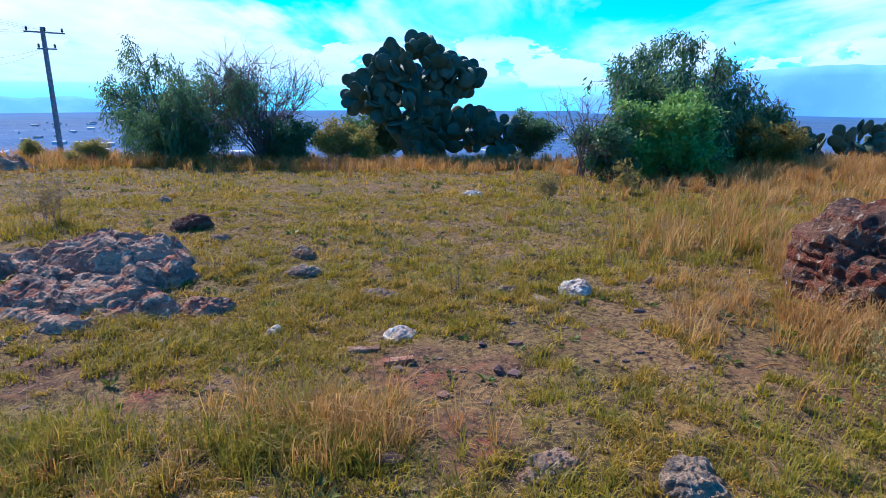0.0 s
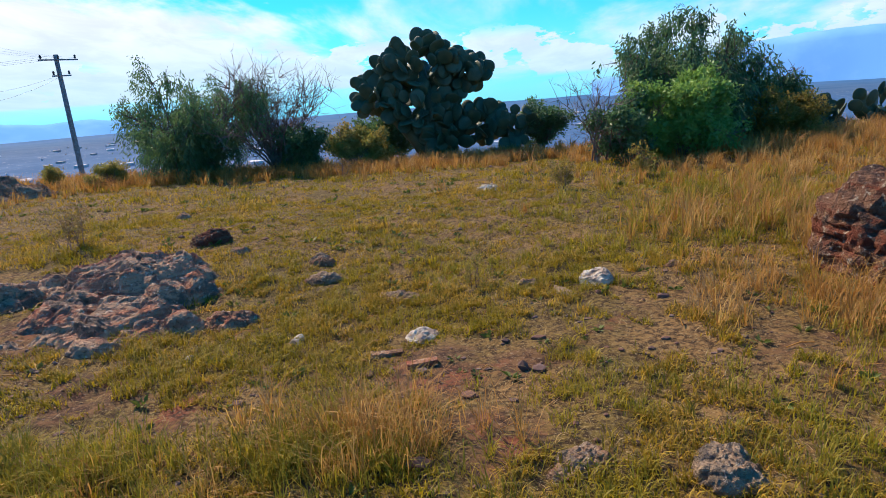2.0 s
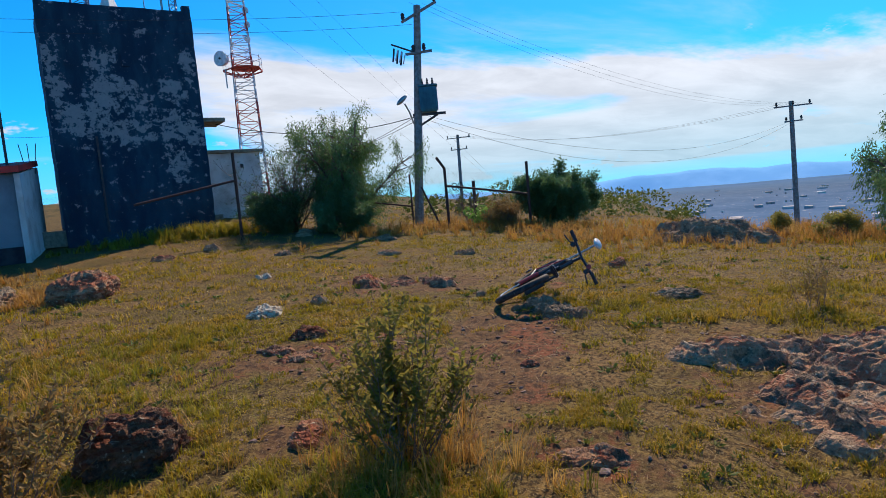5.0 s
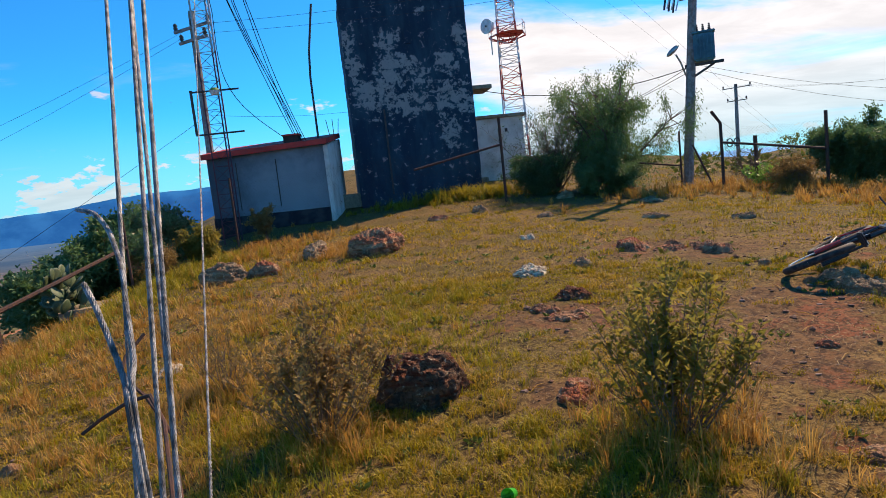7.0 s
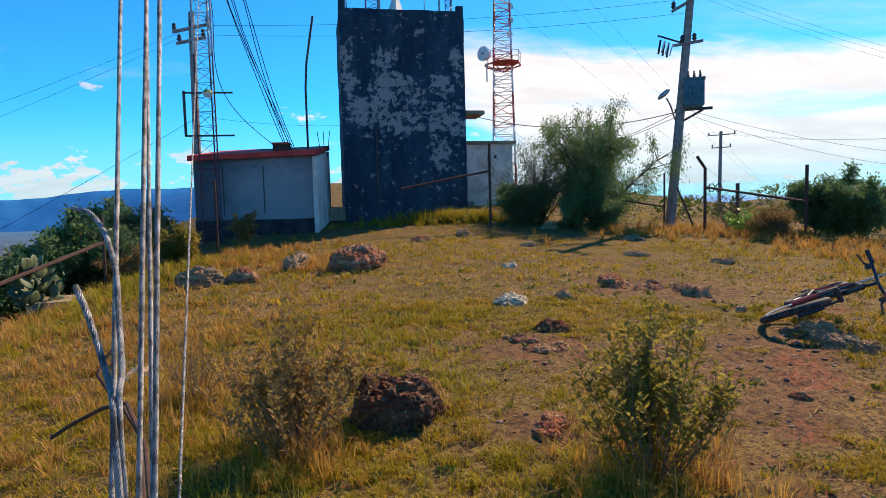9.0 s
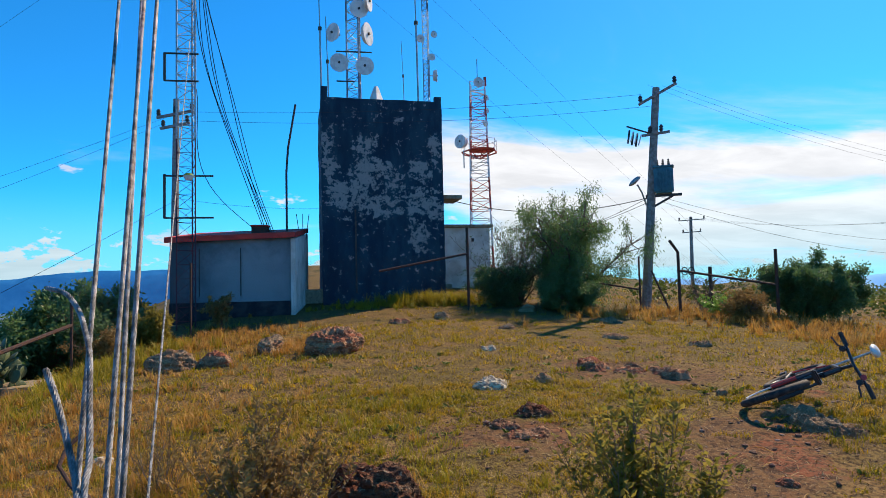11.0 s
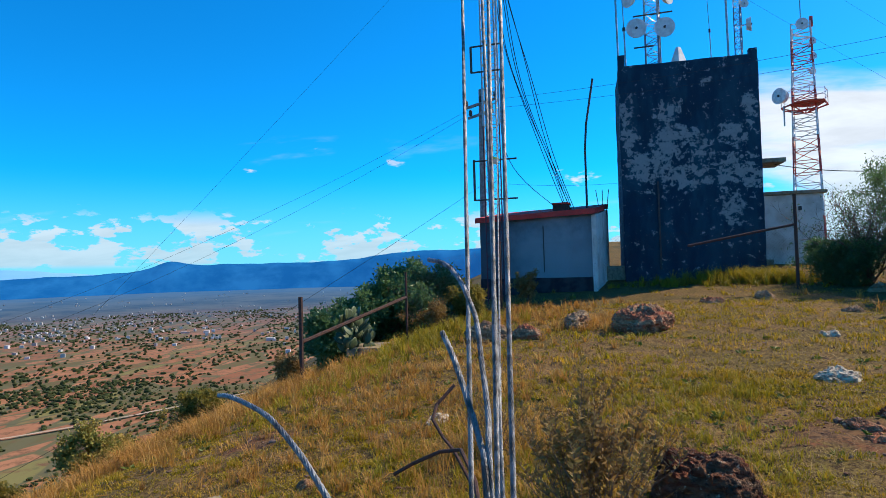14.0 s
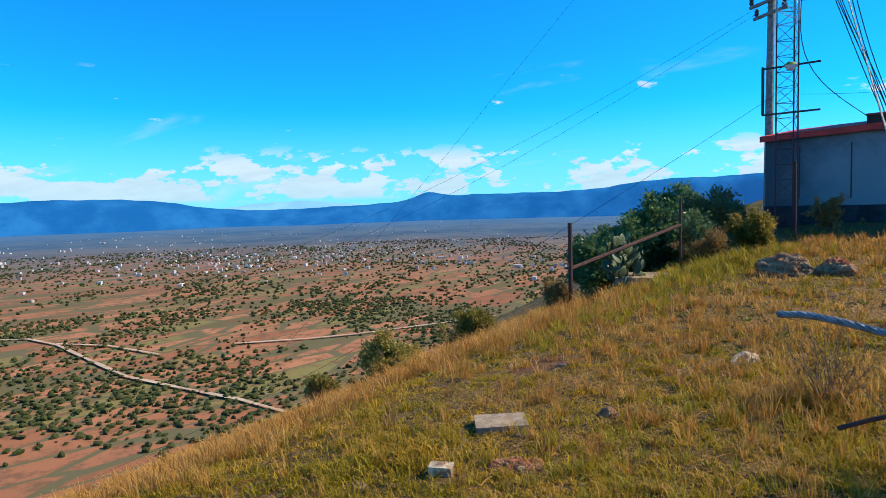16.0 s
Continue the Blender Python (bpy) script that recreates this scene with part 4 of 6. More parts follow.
def strand(parent, pts, r, name="strand", wires=6, lay=.075, mat="steel_strand"):
    """A twisted strand: wires wound round a core, with a smooth path through the points."""
    P = [Vector(p) for p in pts]
    if len(P) > 2:
        path = []
        Q = [P[0] * 2 - P[1]] + P + [P[-1] * 2 - P[-2]]
        for i in range(1, len(Q) - 2):
            for s in range(14):
                u = s / 14
                path.append(.5 * ((2 * Q[i]) + (Q[i + 1] - Q[i - 1]) * u + (2 * Q[i - 1] - 5 * Q[i] + 4 * Q[i + 1] - Q[i + 2]) * u * u + (3 * Q[i] - Q[i - 1] - 3 * Q[i + 1] + Q[i + 2]) * u ** 3))
        path.append(P[-1])
    else:
        path = P
    dist = [0.0]
    for a, b in zip(path, path[1:]):
        dist.append(dist[-1] + (b - a).length)
    n = max(8, int(dist[-1] / (lay / 9)))
    rs, k = [], 0
    for i in range(n + 1):
        d = dist[-1] * i / n
        while k < len(dist) - 2 and dist[k + 1] < d:
            k += 1
        rs.append(path[k].lerp(path[k + 1], (d - dist[k]) / max(dist[k + 1] - dist[k], 1e-6)))
    s = None
    paths = [[] for _ in range(wires)]
    for i, p in enumerate(rs):
        w = (rs[min(i + 1, n)] - rs[max(i - 1, 0)]).normalized()
        s = (w.orthogonal() if s is None else s - w * s.dot(w)).normalized()
        o = w.cross(s)
        d = dist[-1] * i / n
        for j in range(wires):
            a = 2 * math.pi * (j / wires + d / lay)
            paths[j].append(p + (s * math.cos(a) + o * math.sin(a)) * r * .62)
    core = part(name, tube(bm_new(), rs, r * .5, 5), mat, parent, smooth=True)
    for q in paths:
        part("wire", tube(bm_new(), q, r * .40, 4), mat, core, smooth=True)
    return core


def guys():
    t = holder("guy_wire_bundle", 0, 0, 0, "bundle of twisted galvanised steel guy strands", "guy wire")
    line = lambda a, b, z: Vector(a).lerp(Vector(b), (z - a[2]) / (b[2] - a[2]))
    s0, s1 = (-1.883, -.308, 1.2), (-2.631, -.502, 2.3)
    b0, b1 = (-1.868, -.236, 1.2), (-2.511, -.368, 2.3)
    m0, m1 = (-2.02, -.275, 1.2), (-2.64, -.43, 2.25)
    strand(t, [line(s0, s1, .05), line(s0, s1, 9)], .0062)
    strand(t, [line(b0, b1, .05) + Vector((-.006, -.015, 0)), line(b0, b1, 9) + Vector((-.02, -.05, 0))], .0062)
    strand(t, [line(b0, b1, .05) + Vector((.008, .012, 0)), line(b0, b1, 9) + Vector((.02, .04, 0))], .0064)
    strand(t, [line(m0, m1, .05), line(m0, m1, 9)], .0060)
    thin0, thin1 = (-3.328, -.571, 1.2), (-5.151, -.957, 2.3)
    strand(t, [line(thin0, thin1, .12), line(thin0, thin1, 6)], .0060, "thin_strand", 3, .05)
    # clamp and tail on the thin strand
    clamp_at = line(thin0, thin1, .34)
    for k in range(2):
        part("cable_clamp", box(bm_new(), 0, 0, 0, .022, .05, .016, Matrix.Translation(clamp_at + Vector((0, .012, .02 * k))), .004), "dark_metal", t)
        part("clamp_nut", disc(bm_new(), Matrix.Translation(clamp_at + Vector((.01, .045, .02 * k))) @ Matrix.Rotation(radians(90), 4, "X"), .011, .02, 6), "steel_strand", t)
    # loose ends
    strand(t, [line(b0, b1, .3), line(b0, b1, .9), (-1.81, -.25, 1.43), (-1.89, -.27, 1.53), (-1.97, -.30, 1.62), (-2.05, -.33, 1.70), (-2.13, -.37, 1.75), (-2.20, -.41, 1.79), (-2.28, -.47, 1.83), (-2.35, -.54, 1.845)], .0062, "loose_end")
    strand(t, [line(b0, b1, .25), line(b0, b1, .8), (-1.80, -.255, 1.42), (-1.86, -.28, 1.49), (-1.92, -.32, 1.56), (-1.97, -.36, 1.63), (-2.02, -.40, 1.68)], .0066, "loose_end")
    strand(t, [(-1.40, -.14, .04), (-1.44, -.24, .8), (-1.485, -.345, 1.40), (-1.51, -.388, 1.469), (-1.539, -.451, 1.528), (-1.565, -.495, 1.555), (-1.618, -.579, 1.586), (-1.68, -.69, 1.598), (-1.715, -.745, 1.592)], .0048, "loose_end")
    h = holder("rusty_hook_rod", 0, 0, 0, "rusty bent anchor rod with a hooked end", "rod")
    foot = (-1.22, -.10, gz(-1.22, -.10) - .05)
    part("rod", tube(bm_new(), [foot, (-1.74, -.22, .95), (-2.25, -.36, 1.02), (-2.60, -.49, 1.12), (-2.73, -.60, 1.21), (-2.77, -.65, 1.24), (-2.81, -.70, 1.29), (-2.86, -.70, 1.33), (-2.92, -.65, 1.39)], .0065, 6), "rust", h)
    part("rod", tube(bm_new(), [foot, (-1.74, -.22, .95), (-2.20, -.36, 1.10), (-2.48, -.46, 1.20), (-2.61, -.54, 1.25), (-2.64, -.62, 1.23), (-2.66, -.72, 1.18), (-2.69, -.80, 1.13)], .0065, 6), "rust", h)


guys()

# ---- rocks ----


def rock(x, y, sx, sy, sz, seed, mat="rock", label="", sub=3, sink=.35, rz=0.0, name="rock", rough=.30, strata=0.0, group="", category="rock"):
    """A weathered stone: a ball broken up by noise at three sizes, with ledges, sunk into the ground."""
    bm = bm_new()
    bmesh.ops.create_icosphere(bm, subdivisions=sub, radius=1.0)
    o = Vector((seed * 7.3, seed * 1.7, seed * 3.1))
    big = (sx * sy * sz) ** (1 / 3)
    bed = Vector((.25 * math.sin(seed), .25 * math.cos(seed * 2.1), 1)).normalized()
    for v in bm.verts:
        d = v.co.normalized()
        q = Vector((d.x * sx / 2, d.y * sy / 2, d.z * sz / 2))
        out = Vector((d.x, d.y, d.z * 1.3)).normalized()
        u = q / big
        low = noise.noise(u * 1.7 + o) * .9 + noise.noise(u * 3.6 + o) * .5
        w = u + noise.noise_vector(u * 3 + o) * .12
        near_cell = noise.voronoi(w * 3.1 + o)[0]
        joint = min(near_cell[1] - near_cell[0], .22) / .22 - 1
        block_step = -.55 * near_cell[0]
        fine_part = -abs(noise.noise(u * 7.5 + o)) * .55 + .15
        if sub > 3:
            small = noise.voronoi(w * 8 - o)[0]
            fine_part += (min(small[1] - small[0], .25) - .2) * .3 - abs(noise.noise(u * 17 + o)) * .22 + noise.noise(u * 36 + o) * .13
        q += out * big * rough * .55 * (1.2 * low + .2 * joint + block_step + .2 + fine_part)
        if strata:
            f = q.dot(bed) / .085 + 1.2 * noise.noise(u * 1.8 + o)
            f -= math.floor(f)
            q += Vector((d.x, d.y, 0)) * strata * (1.4 * min(f * 3, 1.0) - 1.0 - .5 * max(0.0, f - .8) * 5)
        v.co = q
    ob = part(name, bm, mat, None)
    ob.matrix_world = pose(x, y, gz(x, y) + sz * (.5 - sink), 0, 0, rz)
    return tagged(ob, label, category, group)


rock(3.30, 4.6, 1.05, 1.25, 1.20, 2, "dark_rock", "large weathered reddish-brown boulder in dry grass", 5, .33, 25, "boulder", .21, .032, category="boulder")


def outcrop(label, x0, x1, y0, y1, lobes, seed, step=.02, mat="ledge_rock", bed=.055):
    """A bedrock sheet that breaks through the turf: lobes (centre, radii, height) with stepped beds, joints and pits."""
    xs, ys = np.arange(x0, x1, step), np.arange(y0, y1, step)
    X, Y = np.meshgrid(xs, ys)
    G = height(X, Y, False)
    o = Vector((seed * 5.1, seed * 2.3, seed))
    co, which = np.zeros(X.shape + (3,)), np.zeros(X.shape, int)
    for i in range(X.shape[0]):
        for j in range(X.shape[1]):
            x, y = X[i, j], Y[i, j]
            p = Vector((x, y, 0))
            wx = x + .16 * noise.noise(p * 1.9 + o) + .07 * noise.noise(p * 5 + o)
            wy = y + .16 * noise.noise(p * 1.9 - o) + .07 * noise.noise(p * 5 - o)
            h = -.2
            for n, (cx, cy, rx, ry, hh) in enumerate(lobes):
                e = 1 - math.hypot((wx - cx) / rx, (wy - cy) / ry)
                top = hh * min(1.0, e * 2.6) + .05 * e if e > 0 else e * .5
                if top > h:
                    h, which[i, j] = top, n
            if h > -.02:
                h += .06 * noise.noise(p * 2.3 + o) + .03 * noise.noise(p * 5.5 + o)
                f = h / bed + .9 * noise.noise(p * 1.4 - o)
                k = math.floor(f)
                f -= k
                h += bed * .8 * (f ** 3 - f)
                for grain, lift in ((3.6, .040), (9.0, .016)):
                    c, q = noise.voronoi(Vector((wx * grain, wy * grain * 1.35, 0)) + o)
                    h += lift * (noise.cell(q[0] * 9.7 + o) - .5) - lift * .5 * (1 - min((c[1] - c[0]) / .12, 1.0))
                    h += lift * .5 * (noise.cell(q[0] * 5.3 - o) - .5) * (wy * grain * 1.35 + o.y - q[0].y)
                pit = noise.noise(p * 6.5 + o * 2)
                h -= .10 * max(0.0, pit - .22) - .024 * noise.noise(p * 11 + o) - .016 * noise.noise(p * 24 + o)
            q = noise.noise_vector(Vector((x, y, h)) * 9 + o) * .022
            co[i, j] = (x + q.x, y + q.y, G[i, j] - .035 + max(h * .9, -.25))
    over = co[..., 2] - G
    nx = len(xs)
    keep = np.maximum.reduce([over[:-1, :-1], over[1:, :-1], over[:-1, 1:], over[1:, 1:]]) > -.12
    i = (np.arange(len(ys) - 1)[:, None] * nx + np.arange(nx - 1))[keep]
    f = np.stack([i, i + 1, i + 1 + nx, i + nx], 1)
    own, flat_co = which.ravel()[i], co.reshape(-1, 3)
    t = holder("rock_outcrop", 0, 0, 0, label, "rock")
    for n in range(len(lobes)):
        if (own == n).any():
            used, back = np.unique(f[own == n], return_inverse=True)
            ob = new("ledge", soup("ledge", flat_co[used].tolist(), back.reshape(-1, 4).tolist(), mat))
            ob.parent = t
    return t


outcrop("low weathered outcrop of pinkish-grey rock in short grass", -4.7, -1.7, 3.6, 6.7,
        ((-3.0, 5.5, .78, .62, .31), (-2.6, 5.3, .42, .5, .24), (-3.6, 5.35, .75, .5, .17), (-4.1, 4.95, .5, .36, .15), (-3.05, 4.8, .66, .46, .17), (-2.55, 4.5, .55, .36, .16), (-3.0, 4.3, .45, .28, .12), (-2.55, 4.1, .36, .22, .10)), 3)
outcrop("rugged ledge of grey and reddish bedrock at the crest", -11.9, -7.7, 10.6, 13.4,
        ((-9.7, 12.1, 1.2, .7, .5), (-8.8, 12.2, .8, .5, .32), (-10.6, 12.3, .8, .6, .40), (-10.0, 11.5, .8, .4, .22), (-9.0, 11.6, .5, .3, .16)), 7, .032, "rock", .08)
outcrop("flat reddish rock showing through bare earth", -11.2, -8.5, 3.4, 5.7,
        ((-10.3, 4.2, .55, .34, .12), (-9.85, 4.6, .4, .3, .10), (-9.2, 5.05, .42, .32, .15), (-9.6, 5.0, .4, .22, .10)), 11, .026, "red_rock", .04)
outcrop("reddish stone breaking through the turf near tall grass", -3.0, -1.7, 2.1, 3.0,
        ((-2.45, 2.5, .30, .22, .13), (-2.15, 2.6, .2, .16, .09)), 17, .016, "red_rock", .04)
outcrop("rough grey stone under the bicycle", -7.15, -5.75, 4.4, 5.7,
        ((-6.5, 5.0, .42, .3, .17), (-6.2, 5.1, .26, .24, .13), (-6.75, 4.85, .22, .18, .09)), 13, .018, "rock", .05)
ROCKS = ((-1.85, 4.62, .42, .34, .22, "red_rock"), (-2.9, 6.98, .5, .32, .30, "dark_rock"), (-2.4, 6.5, .26, .2, .14, "rock"), (-1.41, 6.05, .32, .22, .17, "rock"), (-1.3, 5.5, .34, .26, .1, "rock"),
         (-5.96, 6.6, .7, .4, .22, "rock"), (-3.89, 8.55, .26, .2, .16, "rock"), (-.53, 4.95, .42, .3, .12, "rock"), (-.3, 4.12, .28, .24, .13, "pale_rock"), (1.1, 4.9, .4, .28, .16, "pale_rock"),
         (.78, 4.66, .26, .2, .12, "rock"), (.55, 4.9, .2, .16, .1, "rock"), (-1.51, 3.7, .075, .07, .08, "rock"), (-1.21, 4.18, .14, .1, .09, "pale_rock"), (-1.9, 3.95, .1, .08, .08, "pale_rock"), (1.75, 5.0, .14, .1, .1, "rock"),
         (.49, 2.42, .38, .26, .14, "rock"), (1.06, 2.3, .36, .28, .2, "rock"), 
         (-8.24, 7.85, .45, .32, .28, "red_rock"), (-3.42, 2.9, .32, .26, .16, "red_rock"), (-5.1, 3.6, .2, .15, .1, "red_rock"),
         (-5.39, .40, .74, .62, .62, "dark_rock"), (-13.5, .02, 1.35, 1.0, .85, "red_rock"), (-14.3, -1.3, 1.1, .7, .5, "rock"), (-12.95, -2.2, .75, .5, .5, "red_rock"), (-12.9, -2.95, .9, .55, .62, "rock"),
         (-9.4, 2.3, .62, .5, .2, "pale_rock"), (-9.45, 3.1, .42, .3, .22, "rock"), (-7.7, 2.35, .45, .4, .3, "dark_rock"),
         (-19.1, 5.8, .6, .4, .42, "rock"), (-19.5, 7.9, 1.0, .6, .5, "rock"), (-18.1, 3.0, .7, .4, .35, "rock"), (-17.4, 1.8, .8, .5, .25, "red_rock"), (-4.24, -2.85, .42, .30, .10, "red_rock"), (-7.35, -2.2, .32, .24, .2, "pale_rock"),
         (-5.37, -2.72, .18, .16, .13, "rock"), (-3.47, -3.6, .15, .12, .1, "rock"), (-6.9, 2.05, .5, .4, .16, "red_rock"), (-4.85, 1.45, .32, .22, .14, "red_rock"), (-11.9, 7.1, .5, .4, .22, "rock"), (-13.4, 6.0, .6, .4, .2, "rock"), (-15.5, 4.2, .5, .4, .25, "rock"), (-12.6, 3.0, .4, .3, .16, "pale_rock"), (-16.2, 7.2, .7, .5, .3, "rock"), (.45, 9.5, .5, .35, .16, "pale_rock"), (-7.9, 4.9, .2, .15, .16, "rock"), (-5.0, 1.55, .3, .2, .12, "red_rock"), (-7.3, 1.9, .36, .26, .14, "red_rock"), (-3.56, 2.78, .34, .24, .13, "red_rock"))
for i, (x, y, sx, sy, sz, m) in enumerate(ROCKS):
    lab = {"dark_rock": "dark reddish lichen-spotted stone in the grass", "rock": "rough grey-brown stone half sunk in dry grass", "red_rock": "rough reddish stone half sunk in the earth", "pale_rock": "pale lichen-spotted stone in short grass"}[m]
    rock(x, y, sx, sy, sz, 40 + i, m, lab, 5 if sx > .3 else 4, .44 if sz > .4 else .54, (i * 47) % 180, rough=.25, strata=.016 if sx > .6 else 0, group="stones on the hilltop")
for x, y, L, rz in ((-.53, 3.86, .22, 8), (-.28, 3.64, .20, 14)):
    ob = part("flat_stone", rough_slab(bm_new(), L, .06, .04, 3, .012, x), "red_rock")
    ob.matrix_world = pose(x, y, gz(x, y) - .01, 0, 0, rz)
    tagged(ob, "long pale flat stone on bare red earth", "stone")


def slab(x, y, sx, sy, sz, rz, mat, label, tilt=0):
    ob = part("concrete_slab", rough_slab(bm_new(), sx, sy, sz, 4, .008, x), mat)
    ob.matrix_world = pose(x, y, gz(x, y) - sz * .25, tilt, 0, rz)
    tagged(ob, label, "slab")


slab(-4.82, -3.4, .30, .42, .06, 40, "concrete", "broken pale concrete slab lying in the grass", 2)
slab(-3.88, -3.24, .11, .16, .085, 30, "pale_rock", "small pale block of broken concrete")
slab(-13.9, -5.75, 1.0, 1.5, .16, 25, "concrete", "weathered concrete footing slab at the slope's edge")

# ---- trees, shrubs and cacti ----


def limb_path(rng, start, way, length, n, droop, wob):
    p, d, out = Vector(start), Vector(way).normalized(), [Vector(start)]
    for i in range(n):
        d = (d + Vector(rng.normal(0, wob, 3)) + Vector((0, 0, droop * (i + 1) / n))).normalized()
        p = p + d * (length / n)
        out.append(p.copy())
    return out, d


def woody(rng, h, w, limbs, spread, r0, wob=.16, droop=-.05, twigs=4, levels=2, low=.12, foot=.06):
    """Limbs and twigs of a crown of that height and width: a bmesh and the twig points."""
    bm, tips = bm_new(), []
    for i in range(limbs):
        a = 2 * math.pi * (i + rng.uniform(-.3, .3)) / limbs
        out = rng.uniform(.25, 1.0) * spread
        way = Vector((math.cos(a) * out, math.sin(a) * out, 1.0))
        reach = h * rng.uniform(.75, 1.0) / max(.35, way.normalized().z) * .82
        reach = min(reach, math.hypot(w / 2, h) * .95)
        path, d = limb_path(rng, (rng.normal(0, foot), rng.normal(0, foot), h * low * rng.uniform(0, 1) * (foot < .1)), way, reach, 7, droop, wob)
        tube(bm, path, [r0 * (1 - .12 * j) for j in range(8)], 5)
        for j in range(2, 8):
            for _ in range(twigs):
                b = path[j]
                q = Vector(rng.normal(0, 1, 3))
                way2 = (d * .7 + q * .75 + Vector((0, 0, .25))).normalized()
                p2, d2 = limb_path(rng, b, way2, h * rng.uniform(.14, .30), 4, droop, wob)
                tube(bm, p2, [r0 * .34, r0 * .28, r0 * .2, r0 * .15, r0 * .08], 3, False)
                tips += [(p2[k], d2) for k in (2, 3, 4)]
                if levels > 1:
                    for _ in range(2):
                        p3, d3 = limb_path(rng, p2[3], d2 + Vector(rng.normal(0, .7, 3)), h * rng.uniform(.07, .16), 3, droop, wob)
                        tube(bm, p3, [r0 * .16, r0 * .12, r0 * .09, r0 * .05], 3, False)
                        tips += [(p3[k], d3) for k in (1, 2, 3)]
    return bm, tips


def crown_of(rng, tips, per, spread, length, width, mat, hang=0.0):
    at, way = [], []
    gap = Vector(rng.uniform(-50, 50, 3))
    tips = [t for t in tips if noise.noise(t[0] * 1.9 + gap) > -.16]
    base = np.array([list(t[0]) for t in tips])
    dirs = np.array([list(t[1]) for t in tips])
    n = len(base)
    at = np.repeat(base, per, 0) + rng.normal(0, spread * .62, (n * per, 3))
    way = np.repeat(dirs, per, 0) * .6 + rng.normal(0, .7, (n * per, 3))
    if hang:
        drop = rng.exponential(hang, n * per)
        at[:, 2] -= drop
        way[:, 2] -= 1.4
    L = length * rng.uniform(.6, 1.3, n * per)
    keep = at[:, 2] > .03
    return leaves("crown", at[keep], way[keep], L[keep], 1.2 * (width * rng.uniform(.7, 1.3, n * per))[keep], mat, rng)


def tree(name, x, y, h, w, seed, mat, label, category, limbs=8, spread=.8, r0=.06, per=10, sp=.09, L=.10, W=.03, hang=.0, twigs=4, levels=2, wob=.16, droop=-.04, bark="bark", trunk=True, foot=.06):
    rng = np.random.RandomState(seed)
    h, w, per = h * .80, w * .85, math.ceil(per * .95)
    t = holder(name, x, y, gz(x, y) - .05, label, category)
    if trunk:
        part("trunk", tube(bm_new(), [(0, 0, -.15), (.02, .01, h * .1), (0, .02, h * .2)], [r0 * 2.2, r0 * 1.7, r0 * 1.2], 9), bark, t)
    bm, tips = woody(rng, h, w, limbs, spread, r0, wob, droop, twigs, levels, foot=foot)
    part("branchwork", bm, bark, t)
    if per:
        ob = new("crown", crown_of(rng, tips, per, sp, L, W, mat, hang))
        ob.parent = t
    return t


tree("pepper_tree", -6.5, 15.3, 3.2, 4.4, 1, "leaf", "feathery green pepper tree with drooping sprays at the crest", "tree", 13, 1.15, .05, 22, .10, .11, .022, .24)
tree("bare_shrub", -4.45, 15.2, 3.3, 2.6, 2, "leaf", "leafless grey shrub with many upright twigs", "shrub", 30, .62, .026, 0, twigs=4, levels=2, bark="twig", trunk=False, droop=.05)
tree("green_bush", -3.8, 15.1, 1.25, 1.8, 3, "leaf", "dark green leafy bush in tall grass", "bush", 9, 1.0, .02, 9, .10, .08, .035, trunk=False, bark="twig")
tree("yellow_bush", -2.55, 15.3, 1.25, 1.9, 4, "leaf_yellow", "yellow-green flowering bush in tall grass", "bush", 12, .9, .016, 10, .09, .07, .030, trunk=False, bark="twig")
tree("green_bush", -1.9, 18.0, 1.75, 1.5, 5, "leaf", "green leafy bush behind the cactus", "bush", 8, .7, .02, 9, .10, .09, .035, trunk=False, bark="twig")
tree("green_bush", 2.25, 16.9, 1.55, 1.2, 6, "leaf", "green leafy bush beside the cactus", "bush", 8, .6, .02, 10, .09, .08, .03, trunk=False, bark="twig")
tree("pepper_tree", 5.1, 14.3, 3.45, 2.0, 7, "leaf", "green pepper tree rising behind a leafy bush", "tree", 12, .5, .05, 17, .11, .13, .030, .14)
tree("pepper_tree", 6.6, 14.6, 2.45, 1.5, 8, "leaf", "green pepper tree with a bent open trunk", "tree", 7, .55, .05, 12, .11, .13, .030, .14)
tree("green_bush", 4.3, 12.0, 1.75, 2.3, 9, "leaf_bright", "bright green leafy bush among tall dry grass", "bush", 14, .95, .022, 13, .11, .085, .038, trunk=False, bark="twig")
tree("green_bush", 3.2, 11.8, 1.45, 1.5, 10, "leaf", "green leafy bush with bare outer twigs", "bush", 11, .8, .018, 7, .09, .075, .032, trunk=False, bark="twig")
tree("bare_shrub", 2.75, 11.9, 2.35, 1.3, 11, "leaf", "leafless thin-twigged shrub beside a green bush", "shrub", 8, .45, .018, 0, twigs=3, bark="twig", trunk=False, droop=.06)
tree("grey_bush", 6.7, 13.0, 1.3, 1.5, 12, "leaf_grey", "grey-green weedy bush in dry grass", "bush", 9, .7, .014, 8, .09, .07, .03, trunk=False, bark="twig")
tree("pepper_tree", -20.2, 7.75, 4.3, 3.1, 13, "leaf_pepper", "green feathery pepper tree inside the fence", "tree", 14, .58, .06, 26, .14, .10, .020, .14)
tree("bare_shrub", -21.2, 6.2, 3.4, 2.6, 14, "leaf", "tall leafless shrub beside a pepper tree", "shrub", 30, .7, .026, 1, .12, .08, .025, twigs=3, bark="twig", trunk=False, droop=.04)
tree("green_bush", -21.0, 5.6, 1.9, 2.0, 15, "leaf", "dark green bush near the fence", "bush", 10, .9, .02, 22, .12, .07, .028, trunk=False, bark="twig")
